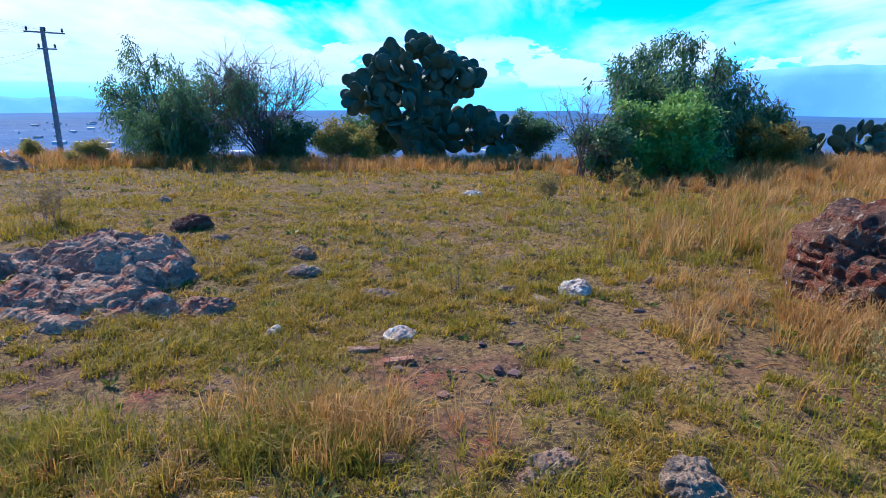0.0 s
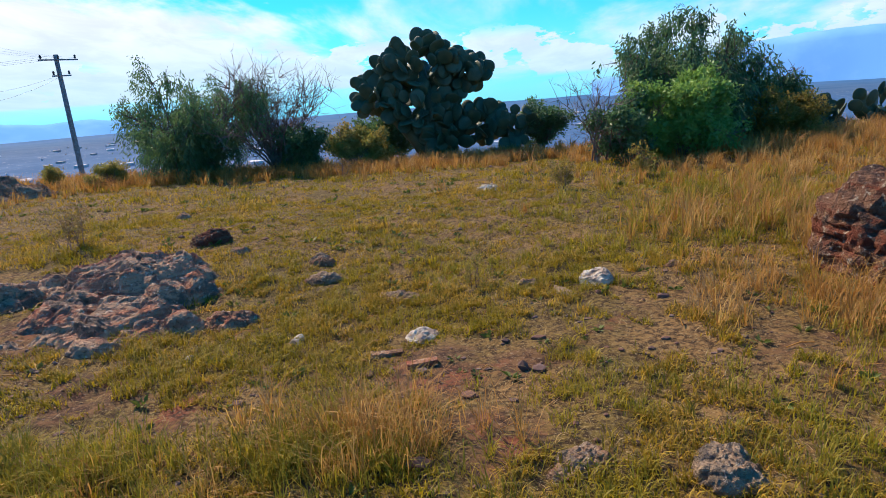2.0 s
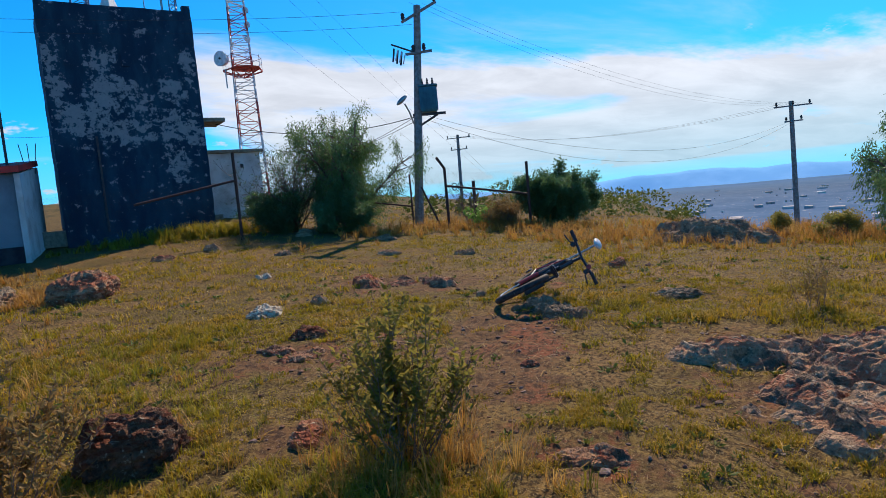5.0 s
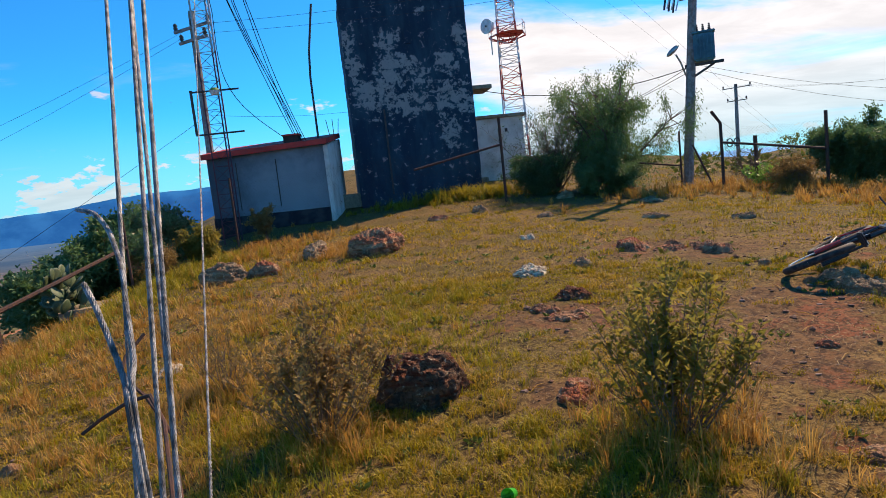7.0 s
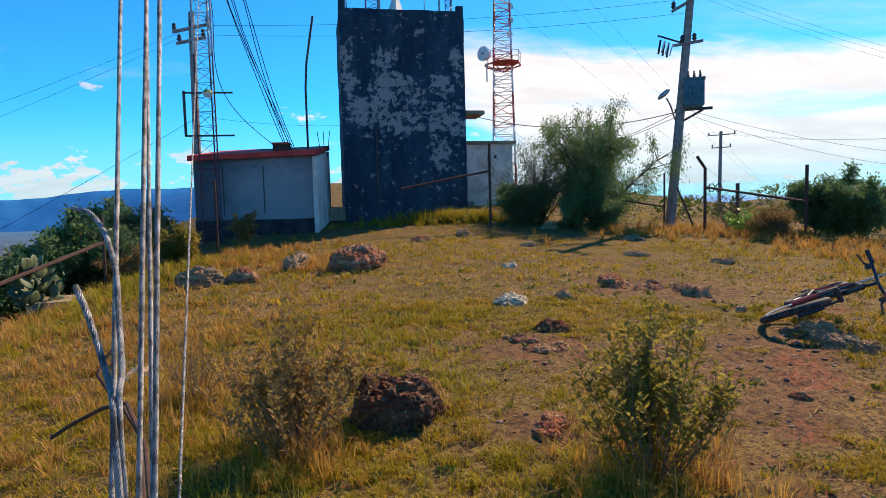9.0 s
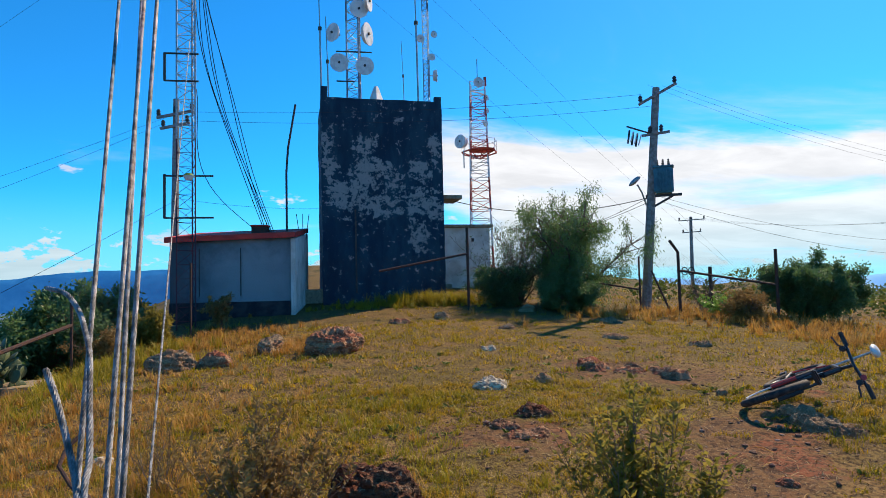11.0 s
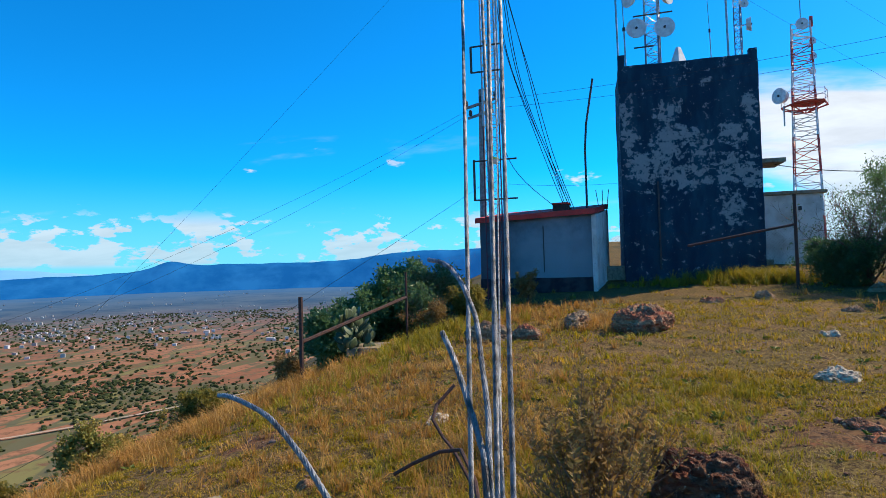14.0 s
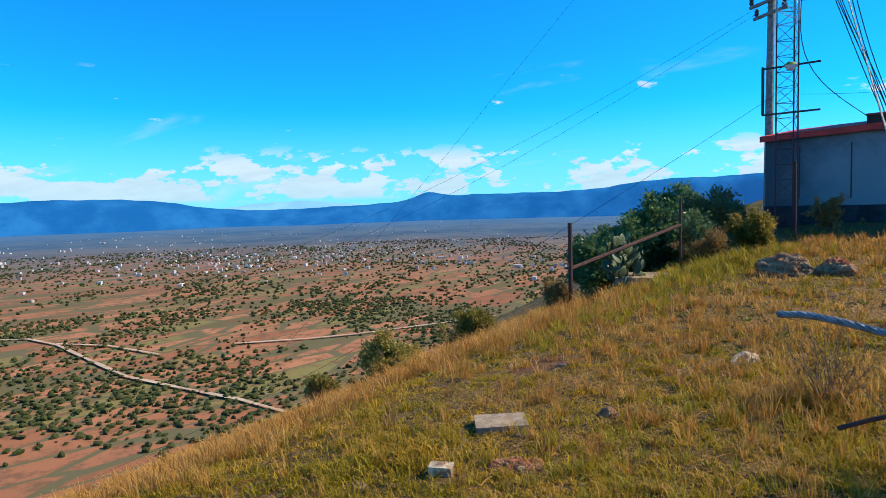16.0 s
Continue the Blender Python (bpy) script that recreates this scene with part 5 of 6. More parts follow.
tree("green_bush", -18.9, 7.1, 1.6, 1.7, 31, "leaf", "dark green bush at the foot of a tree", "bush", 10, .9, .02, 24, .11, .065, .028, trunk=False, bark="twig")
tree("evergreen_bush", -16.6, 13.6, 2.0, 3.0, 16, "leaf", "dense dark evergreen bush beside the fence corner", "bush", 20, 1.05, .03, 24, .12, .08, .034, trunk=True, bark="bark")
tree("bare_shrub", -18.9, 11.6, 1.9, 1.8, 17, "leaf", "low leafless shrub behind the fence", "shrub", 12, .6, .014, 0, twigs=3, bark="twig", trunk=False)
tree("broad_leaved_weed", -17.3, 11.2, .95, 1.2, 18, "leaf_bright", "light green broad-leaved weed at the fence", "weed", 8, .8, .012, 5, .08, .13, .06, twigs=2, levels=1, trunk=False, bark="twig")
tree("grey_bush", -15.9, 11.0, 1.1, 1.5, 19, "leaf_brown", "dry brownish bush beside the fence", "bush", 10, .7, .012, 5, .08, .06, .025, trunk=False, bark="twig")
for i, (x, y, h, w) in enumerate(((-16.6, -6.6, 2.0, 2.3), (-18.6, -6.4, 2.3, 2.6), (-20.8, -7.4, 2.2, 2.4), (-15.2, -7.6, 1.6, 2.0), (-17.6, -8.0, 1.9, 2.2))):
    tree("slope_bush", x, y, h + .05, w, 50 + i, "leaf", "grey-green leafy bush on the slope beside the shed", "bush", 12, .85, .028, 13, .13, .12, .05, trunk=False, bark="twig")
tree("grey_bush", -16.4, -4.3, 1.15, 1.0, 60, "leaf_grey", "dry olive weed in front of the shed", "weed", 10, .5, .012, 8, .07, .08, .035, trunk=False, bark="twig")
tree("grey_bush", -15.4, -4.9, .9, 1.3, 61, "leaf_brown", "dry brown brush below the shed", "bush", 10, .8, .012, 7, .08, .06, .025, trunk=False, bark="twig")
tree("dry_stalk", -18.0, -2.9, 1.35, .4, 62, "leaf_brown", "dry brown flower stalk against the shed wall", "plant", 3, .12, .02, 14, .05, .07, .05, trunk=False, bark="twig", twigs=3, levels=1)
tree("yellow_bush", -8.9, -8.8, .95, 1.3, 63, "leaf_yellow", "yellow-flowering bush on the steep slope", "bush", 12, .8, .012, 9, .07, .06, .03, trunk=False, bark="twig")
tree("grey_bush", -11.0, -8.4, .9, .9, 64, "leaf_grey", "grey-green weed on the slope's edge", "weed", 9, .6, .012, 9, .07, .06, .03, trunk=False, bark="twig")
tree("grey_bush", -11.7, -6.7, .8, .9, 65, "leaf_brown", "dry brown weed round a fence post", "weed", 9, .6, .01, 7, .07, .06, .03, trunk=False, bark="twig")
tree("grey_bush", -7.0, -8.6, .7, .9, 66, "leaf_grey", "dry grey weed on the steep slope", "weed", 9, .6, .01, 7, .07, .05, .025, trunk=False, bark="twig")
# weeds close to the path
def spire_weed(x, y, h, w, seed, mat, label, stems, leaf=.030):
    """Upright stems from one root, each set close with small leaves."""
    rng = np.random.RandomState(seed)
    t = holder("weed_clump", x, y, gz(x, y) - .02, label, "weed")
    bm, at, way = bm_new(), [], []
    for i in range(stems):
        a, lean = rng.uniform(0, 6.28), rng.uniform(0, 1) ** .7
        tall = h * (1.0 - .45 * lean) * rng.uniform(.55, 1.0)
        out = Vector((math.cos(a), math.sin(a), 0)) * w * .5 * lean
        p0 = out * .22
        path = [p0.lerp(out, u ** 1.05) + Vector((rng.normal(0, .018), rng.normal(0, .018), tall * u)) for u in (0, .25, .5, .75, 1)]
        tube(bm, path, [.0042, .0036, .003, .0024, .0014], 4, False)
        n = int(tall / .024)
        for u in 1.02 - .75 * rng.uniform(0, 1, n) ** 1.3:
            k = min(3, int(u * 4))
            p = path[k].lerp(path[k + 1], u * 4 - k)
            b = rng.uniform(0, 6.28)
            at.append(p), way.append((math.cos(b), math.sin(b), rng.uniform(.1, 1.3)))
        for _ in range(2):
            u = rng.uniform(.35, .8)
            k = min(3, int(u * 4))
            p, b = path[k].lerp(path[k + 1], u * 4 - k), rng.uniform(0, 6.28)
            d = Vector((math.cos(b) * .5, math.sin(b) * .5, .9)).normalized()
            L = tall * rng.uniform(.12, .28)
            tube(bm, [p, p + d * L * .5, p + d * L + Vector((0, 0, .02))], [.0024, .002, .001], 3, False)
            for v in rng.uniform(.15, 1, int(L / .012)):
                b = rng.uniform(0, 6.28)
                at.append(p + d * L * v), way.append((math.cos(b), math.sin(b), rng.uniform(.1, 1.3)))
    part("stem_set", bm, "twig", t)
    n = len(at)
    ob = new("foliage", leaves("foliage", np.array([list(p) for p in at]), np.array(way), leaf * rng.uniform(.5, 1.3, n), leaf * .42 * rng.uniform(.7, 1.3, n), mat, rng))
    ob.parent = t


spire_weed(-4.95, -.35, 1.22, 1.35, 70, "leaf_brown", "dry brown branching weed in the grass", 80, .050)
spire_weed(-4.05, 1.85, 1.25, 1.1, 71, "leaf_grey", "olive-green branching weed with many upright stems", 66, .055)
spire_weed(-6.3, -1.35, .85, .8, 72, "leaf_brown", "dry brown weed with thin stems", 26)
tree("weed_clump", 2.35, 2.75, .72, .7, 73, "leaf_yellow", "small grey-green weed with pale flower heads", "weed", 13, .45, .003, 3, .02, .022, .010, twigs=3, levels=1, trunk=False, bark="twig", wob=.10)
tree("weed_clump", -4.4, 6.8, .75, .5, 74, "leaf_brown", "thin dry weed stalks in the grass", "weed", 9, .3, .004, 2, .02, .03, .014, twigs=3, levels=1, trunk=False, bark="twig", wob=.08)
tree("weed_clump", .12, 4.98, .38, .16, 75, "leaf_grey", "single upright thistle-like weed", "weed", 3, .12, .004, 3, .015, .03, .010, twigs=3, levels=1, trunk=False, bark="twig", wob=.06)
tree("weed_clump", 1.55, 9.0, .62, .6, 76, "leaf_grey", "small dark weed in the grass", "weed", 12, .4, .004, 2, .02, .03, .012, twigs=3, levels=1, trunk=False, bark="twig")
tree("weed_clump", 2.9, 9.9, .85, .4, 77, "leaf_grey", "pale woolly upright weed before a bush", "weed", 5, .15, .006, 4, .03, .05, .02, twigs=3, levels=1, trunk=False, bark="twig")
tree("weed_clump", -2.4, 12.8, .6, .6, 78, "leaf_brown", "small dry brown weed near the crest", "weed", 10, .4, .004, 2, .02, .03, .012, twigs=3, levels=1, trunk=False, bark="twig")
for i, (x, y) in enumerate(((-7.7, 13.6), (-9.2, 14.0), (-8.4, 14.8))):
    tree("grey_bush", x, y, .7, .7, 80 + i, "leaf_yellow", "grey-green weeds at the crest", "weed", 9, .5, .007, 4, .05, .05, .02, trunk=False, bark="twig")


def pad_mesh(seed):
    """One flat oval cactus pad, base at the origin, along z."""
    bm = bm_new()
    bmesh.ops.create_uvsphere(bm, u_segments=12, v_segments=8, radius=1.0)
    for v in bm.verts:
        f = (v.co.z + 1) / 2
        wide = .62 + .38 * math.sin(min(1, f * 1.15) * math.pi * .62)
        v.co = Vector((v.co.x * .43 * wide * (1 + .05 * math.sin(seed + v.co.z * 3)), v.co.y * .075 + .03 * math.sin(seed * 2 + 2 * v.co.z), f))
    return mesh_of(bm, "pad", "cactus", True)


PADS = [pad_mesh(i) for i in range(4)]


def prickly_pear(x, y, lobes, n, size, seed, label, trunk_h, trunk_r):
    """Pads fill the lobes (ellipsoids: centre and radii) and point outwards."""
    rng = np.random.RandomState(seed)
    t = holder("prickly_pear_cactus", x, y, gz(x, y) - .05, label, "cactus", group="prickly pear cacti")
    if trunk_h:
        bm = bm_new()
        for i in range(4):
            a = 1.6 * i
            c = Vector(lobes[i % len(lobes)][:3])
            p = Vector((math.cos(a) * trunk_r, math.sin(a) * trunk_r * .6, -.1))
            tube(bm, [p, p.lerp(c, .35) + Vector((.03, 0, .1)), p.lerp(c, .7), c], [trunk_r, trunk_r * .85, trunk_r * .6, trunk_r * .4], 8)
        part("trunk", bm, "cactus", t, "thick woody cactus trunk", smooth=True)
    total = sum(l[3] * l[5] for l in lobes)
    for cx, cy, cz, rx, ry, rz in lobes:
        for i in range(int(n * rx * rz / total)):
            d = rng.normal(size=3)
            d /= np.linalg.norm(d)
            f = rng.uniform(.25, 1.0) ** .5 * .86
            p = Vector((cx + d[0] * rx * f, cy + d[1] * ry * f, cz + d[2] * rz * f))
            s = size * rng.uniform(.75, 1.2)
            out = Vector((d[0], d[1] * .6, d[2] * .9 + .45)).normalized()
            out = (out + Vector(rng.normal(0, .22, 3))).normalized()
            flat = Vector((rng.normal(0, .55), -1, rng.normal(0, .3)))
            flat = (flat - out * flat.dot(out)).normalized()
            across = flat.cross(out)
            q = Matrix((across, flat, out)).transposed().to_4x4()
            ob = new("pad", PADS[i % 4])
            ob.parent = t
            ob.matrix_basis = Matrix.Translation(p - out * s * .5) @ q @ Matrix.Diagonal((s, s, s, 1))
    return t


prickly_pear(-.55, 16.6, ((-.25, 0, 2.55, 1.35, .9, .80), (-1.45, 0, 1.85, .75, .7, .62), (.85, .1, 2.25, .85, .7, .55), (-.35, 0, 1.55, 1.25, .8, .75), (.3, 0, .85, .80, .7, .70), (1.25, .2, .95, .85, .6, .62)), 430, .43, 5, "huge tree-like prickly pear cactus with dark green pads", .9, .26)
prickly_pear(1.45, 16.4, ((0, 0, .75, .55, .5, .55), (.45, 0, .9, .35, .4, .4)), 40, .34, 6, "prickly pear cactus with upright green pads", .4, .1)
prickly_pear(8.2, 14.9, ((0, 0, .6, .7, .5, .5), (.5, 0, .45, .5, .5, .4)), 46, .36, 7, "low prickly pear cactus in dry grass", .4, .1)
prickly_pear(9.6, 14.5, ((0, 0, .55, .75, .5, .45), (.5, 0, .65, .3, .3, .55)), 46, .36, 8, "low prickly pear cactus with one upright pad", .4, .1)
prickly_pear(-13.75, -6.4, ((0, 0, .75, .55, .6, .55), (.3, .3, .5, .5, .5, .4)), 46, .34, 9, "prickly pear cactus beside the slope fence", .4, .1)


def plastic_cup(x, y):
    bm = bm_new()
    prof = ((0, .002), (.026, .002), (.035, .088), (.036, .09), (.033, .088), (.024, .006), (0, .006))
    n = 18
    rows = [[bm.verts.new((r * math.cos(2 * math.pi * i / n), r * math.sin(2 * math.pi * i / n), z)) for i in range(n)] for r, z in prof[1:-1]]
    for a, b in zip(rows, rows[1:]):
        for i in range(n):
            bm.faces.new((a[i], a[(i + 1) % n], b[(i + 1) % n], b[i]))
    bm.faces.new(rows[0][::-1])
    bm.faces.new(rows[-1])
    ob = part("plastic_cup", bm, "green_plastic", None, smooth=True)
    ob.matrix_world = pose(x, y, gz(x, y) + .03, 70, 0, 60)
    tagged(ob, "bright green plastic cup thrown in the grass", "cup")


plastic_cup(-3.68, .75)


def crest_scrub():
    """Low bushes on the far shoulder of the hill."""
    rng = np.random.RandomState(404)
    at, way, L = [], [], []
    for _ in range(70):
        r, a = rng.uniform(24, 75), radians(rng.uniform(24, 66))
        x, y, w = -r * math.sin(a), r * math.cos(a), rng.uniform(.35, 1.1)
        if x > -19 and y < 17 or gz(x, y) < -14:
            continue
        n = int(260 * w)
        d = rng.normal(size=(n, 3))
        d /= np.linalg.norm(d, axis=1, keepdims=True)
        q = d * rng.uniform(.4, 1, (n, 1)) * [w, w, w * .7]
        at.append(q + [x, y, gz(x, y) + w * .45]), way.append(d + rng.normal(0, .5, (n, 3))), L.append(rng.uniform(.10, .22, n))
    at, way, L = np.concatenate(at), np.concatenate(way), np.concatenate(L)
    tagged(new("hillside_scrub", leaves("hillside_scrub", at, way, L, L * .6, "herb", rng)), "low dark green scrub on the hill's shoulder", "scrub", kind="stuff")


crest_scrub()

# ---- grass, flowers and pebbles ----


def scatter(rng, n, r0, r1, cx=-.7, cy=.8):
    """Places in a ring round the stand, over the side of the hill that the path shows."""
    r = np.sqrt(rng.uniform(r0 * r0, r1 * r1, n))
    a = np.radians(rng.uniform(-62, 172, n))
    return cx - r * np.sin(a), cy + r * np.cos(a)


def grass_field():
    rng = np.random.RandomState(11)
    X, Y, S = [], [], []
    for n, r0, r1, s in ((34000, .9, 5.0, .9), (34000, 5.0, 9, 1.25), (19000, 9, 17, 2.0), (6000, 17, 30, 3.2)):
        x, y = scatter(rng, n, r0, r1)
        X.append(x), Y.append(y), S.append(np.full(n, s))
    x, y, s = np.concatenate(X), np.concatenate(Y), np.concatenate(S)
    keep = (bareness(x, y) + .34 * fbm(x, y, 1.1, 21) + .46 * fbm(x, y, 4.5, 24) + .46 * fbm(x, y, 13, 25) + rng.uniform(-.15, .15, len(x)) < .24) & ~((x < -22.6) & (y > -.8) & (y < 4.1)) & ~((x < -19.6) & (y > -5.4) & (y < -.8))
    x, y, s = x[keep], y[keep], s[keep]
    per = 9
    lush = np.clip(.38 + .5 * fbm(x, y, .7, 22) + .6 * fbm(x, y, 3.3, 23) + .5 * fbm(x, y, 10, 26), .03, 1.5)
    px, py, ps, pl = (np.repeat(v, per) for v in (x, y, s, lush))
    px = px + rng.normal(0, .024, len(px)) * ps
    py = py + rng.normal(0, .024, len(py)) * ps
    base = np.stack([px, py, height(px, py) - .005], 1)
    h = (.016 + .056 * pl) * rng.uniform(.5, 1.5, len(px)) * ps**.55
    me = blades("short_grass", base, h, rng.uniform(.3, 1.5, len(px)), .0066 * ps**.9 * rng.uniform(.7, 1.3, len(px)), "grass", rng)
    tagged(new("short_grass", me), "short yellow-green grass over the hilltop", "grass", kind="stuff")


grass_field()


def rosettes():
    """Low flat rosettes of broad-leaved herbs between the grass."""
    rng = np.random.RandomState(15)
    at, way, L = [], [], []
    for n, r0, r1, size in ((900, 1.2, 6, 1.0), (900, 6, 12, 1.5)):
        x, y = scatter(rng, n, r0, r1)
        ok = fbm(x, y, 1.6, 27) + rng.uniform(-.4, .4, n) > .05
        for a, b in zip(x[ok], y[ok]):
            k = rng.randint(6, 14)
            t = rng.uniform(0, 6.28, k)
            c = np.stack([np.cos(t), np.sin(t), rng.uniform(.15, .9, k)], 1)
            at.append(np.array([a, b, gz(a, b)]) + c * [.012, .012, .01]), way.append(c), L.append(size * rng.uniform(.025, .065) * rng.uniform(.6, 1.2, k))
    at, way, L = np.concatenate(at), np.concatenate(way), np.concatenate(L)
    tagged(new("herb_rosettes", leaves("herb_rosettes", at, way, L, L * .42, "herb", rng)), "small green broad-leaved herbs between the grass", "herb", kind="stuff")


rosettes()


def litter():
    """Dead straw lying flat on the ground."""
    rng = np.random.RandomState(16)
    x, y = np.concatenate([scatter(rng, 8000, .9, 6), scatter(rng, 7000, 6, 12)], 1)
    base = np.stack([x, y, height(x, y) + .003], 1)
    s = np.where(np.hypot(x, y) > 6, 1.5, 1.0)
    h = rng.uniform(.006, .03, len(x)) * s
    me = blades("straw_litter", base, h, rng.uniform(1.2, 4.5, len(x)), .0042 * s * rng.uniform(.6, 1.3, len(x)), "straw", rng)
    tagged(new("straw_litter", me), "dead pale straw lying between grass and earth", "straw", kind="stuff")


litter()


def tuft_stuff(name, mat, label, spots, seed, width=.0034):
    """Tall grass: spots are rows of x, y, spread, number of tufts, height."""
    rng = np.random.RandomState(seed)
    bx, by, hh = [], [], []
    for x, y, sx, sy, n, h in spots:
        cx, cy = x + rng.normal(0, sx, n), y + rng.normal(0, sy, n)
        per = 24
        a = rng.uniform(0, 6.28, n * per)
        r = np.abs(rng.normal(0, .05, n * per))
        bx.append(np.repeat(cx, per) + r * np.cos(a)), by.append(np.repeat(cy, per) + r * np.sin(a))
        hh.append(np.repeat(h * rng.uniform(.6, 1.25, n), per) * rng.uniform(.45, 1.1, n * per))
    x, y, h = np.concatenate(bx), np.concatenate(by), np.concatenate(hh)
    far = np.hypot(x, y)
    base = np.stack([x, y, height(x, y) - .01], 1)
    me = blades(name, base, h, rng.uniform(.15, 1.15, len(x)), (width + .0006 * far) * rng.uniform(.6, 1.2, len(x)), mat, rng)
    tagged(new(name, me), label, "grass", kind="stuff")


tuft_stuff("tall_dry_grass", "dry_grass", "tall dry reddish-brown grass along the crest and slope", (
    (-6, 14.6, 3.5, .9, 620, .36), (0, 15.2, 3.0, 1.0, 620, .34), (7.5, 12.4, 2.2, 1.5, 560, .42), (5.5, 9.5, 1.8, 1.4, 260, .30), (3.2, 3.75, .6, .3, 70, .34), (2.2, 4.3, .35, .5, 36, .26),
    (-5.5, -7.2, 2.2, .9, 620, .24), (-2.6, -6.2, 1.2, .8, 330, .24), (-9.5, -6.6, 1.8, .9, 460, .34), (-8.5, -3.2, 2.2, 1.2, 330, .20), (-6.0, -1.6, 1.4, .8, 140, .20), (-13, 11.5, 3, 1.0, 260, .30), (-17.5, 9.5, 1.0, 2.0, 150, .34),
    (-.55, 2.75, .22, .16, 42, .33), (3.1, 6.3, .6, .7, 60, .45), (-2.6, 2.2, .5, .3, 34, .2), (-1.3, 2.0, .4, .3, 30, .22), (-16, -2.6, 1.4, 1.0, 160, .26), (-14.2, -.6, .6, .5, 60, .25), (2.7, 2.9, .3, .3, 28, .3), (-4.1, 1.85, .3, .3, 46, .36), (-4.85, -.35, .25, .25, 30, .3), (-6.3, -1.3, .3, .3, 30, .3)), 31)
tuft_stuff("green_tall_grass", "green_grass", "lush yellow-green grass tufts", (
    (-.75, 2.6, .25, .14, 95, .20), (-1.9, 2.5, .35, .16, 120, .20), (.9, 3.1, .4, .2, 50, .09), (1.8, 2.7, .4, .2, 50, .10), (-5.2, -2.2, .9, .5, 110, .12), (-3.6, -2.2, .8, .5, 90, .12), (-6.2, .6, .9, .5, 120, .11), (-8.2, .2, 1.0, .7, 120, .14), (2.6, 6.2, .7, .5, 80, .22), (3.4, 8.0, .9, .8, 90, .25), (-2.0, 1.9, .5, .25, 70, .2), (.0, 5.3, .5, .35, 70, .10), (1.0, 7.0, 1.2, .8, 90, .12),
    (-21.9, 3.4, .35, .9, 260, .5), (-21.5, 2.0, .4, 1.5, 90, .26), (-4.0, 1.7, .5, .4, 70, .18), (-4.6, -.6, .4, .4, 60, .18), (-13.0, -4.6, .8, .4, 90, .3), (-14.5, -3.8, .7, .5, 80, .34), (-10.5, -4.8, 1.6, .7, 150, .22),
    (1.5, 2.2, .3, .2, 36, .14), (2.6, 3.5, .3, .3, 30, .18), (-5.6, -.8, .6, .4, 50, .16), (-3.2, 1.0, .6, .4, 60, .16), (.2, 2.1, .35, .15, 40, .13)), 32)


def flowers():
    rng = np.random.RandomState(5)
    n = 150
    x, y = rng.uniform(-19, -9, n), rng.uniform(1, 11, n)
    z = height(x, y)
    v, f = [], []
    for a, b, c in zip(x, y, z):
        k, s, h = len(v), rng.uniform(.008, .018), rng.uniform(.06, .2)
        v += [(a - s, b, c + h), (a, b - s, c + h), (a + s, b, c + h), (a, b + s, c + h), (a, b, c + h + s), (a, b, c + h - s)]
        f += [(k + i, k + (i + 1) % 4, k + 4) for i in range(4)] + [(k + (i + 1) % 4, k + i, k + 5) for i in range(4)]
    tagged(new("seed_heads", soup("seed_heads", v, f, "straw")), "small white seed heads among dry grass", "flower", kind="stuff")


flowers()


def pebbles():
    rng = np.random.RandomState(8)
    n = 26000
    x, y = scatter(rng, n, 1.2, 13)
    b = bareness(x, y)
    keep = rng.uniform(0, 1, n) < .20 + b
    x, y = x[keep], y[keep]
    bm = bm_new()
    bmesh.ops.create_icosphere(bm, subdivisions=1, radius=1)
    ico = np.array([list(v.co) for v in bm.verts])
    faces = np.array([[q.index for q in p.verts] for p in bm.faces])
    bm.free()
    n = len(x)
    s = rng.gamma(1.3, .006, n) + .004
    v = ico[None] * (1 + rng.uniform(-.25, .25, (n, len(ico), 1))) * s[:, None, None] * rng.uniform(.6, 1.4, (n, 1, 3)) * [1, 1, .6]
    v = v + np.stack([x, y, height(x, y) + .2 * s], 1)[:, None]
    f = faces[None] + (np.arange(n) * len(ico))[:, None, None]
    tagged(new("pebbles", soup("pebbles", v.reshape(-1, 3).tolist(), f.reshape(-1, 3).tolist(), "clod")), "small loose stones and clods on bare earth", "pebbles", kind="stuff")


pebbles()


def twigs():
    rng = np.random.RandomState(18)
    bm = bm_new()
    x, y = scatter(rng, 420, 1.2, 8)
    for a, b in zip(x, y):
        t, L = rng.uniform(0, 6.28), rng.uniform(.04, .22)
        p, q = (a, b), (a + L * math.cos(t), b + L * math.sin(t))
        tube(bm, [(*p, gz(*p) + .012), ((p[0] + q[0]) / 2, (p[1] + q[1]) / 2, gz(*p) + .03), (*q, gz(*q) + .014)], rng.uniform(.002, .005), 4)
    tagged(part("fallen_twigs", bm, "dry_grass"), "dry straw and twigs lying on the ground", "twig", kind="stuff")


twigs()

# ---- bicycle lying on a stone ----


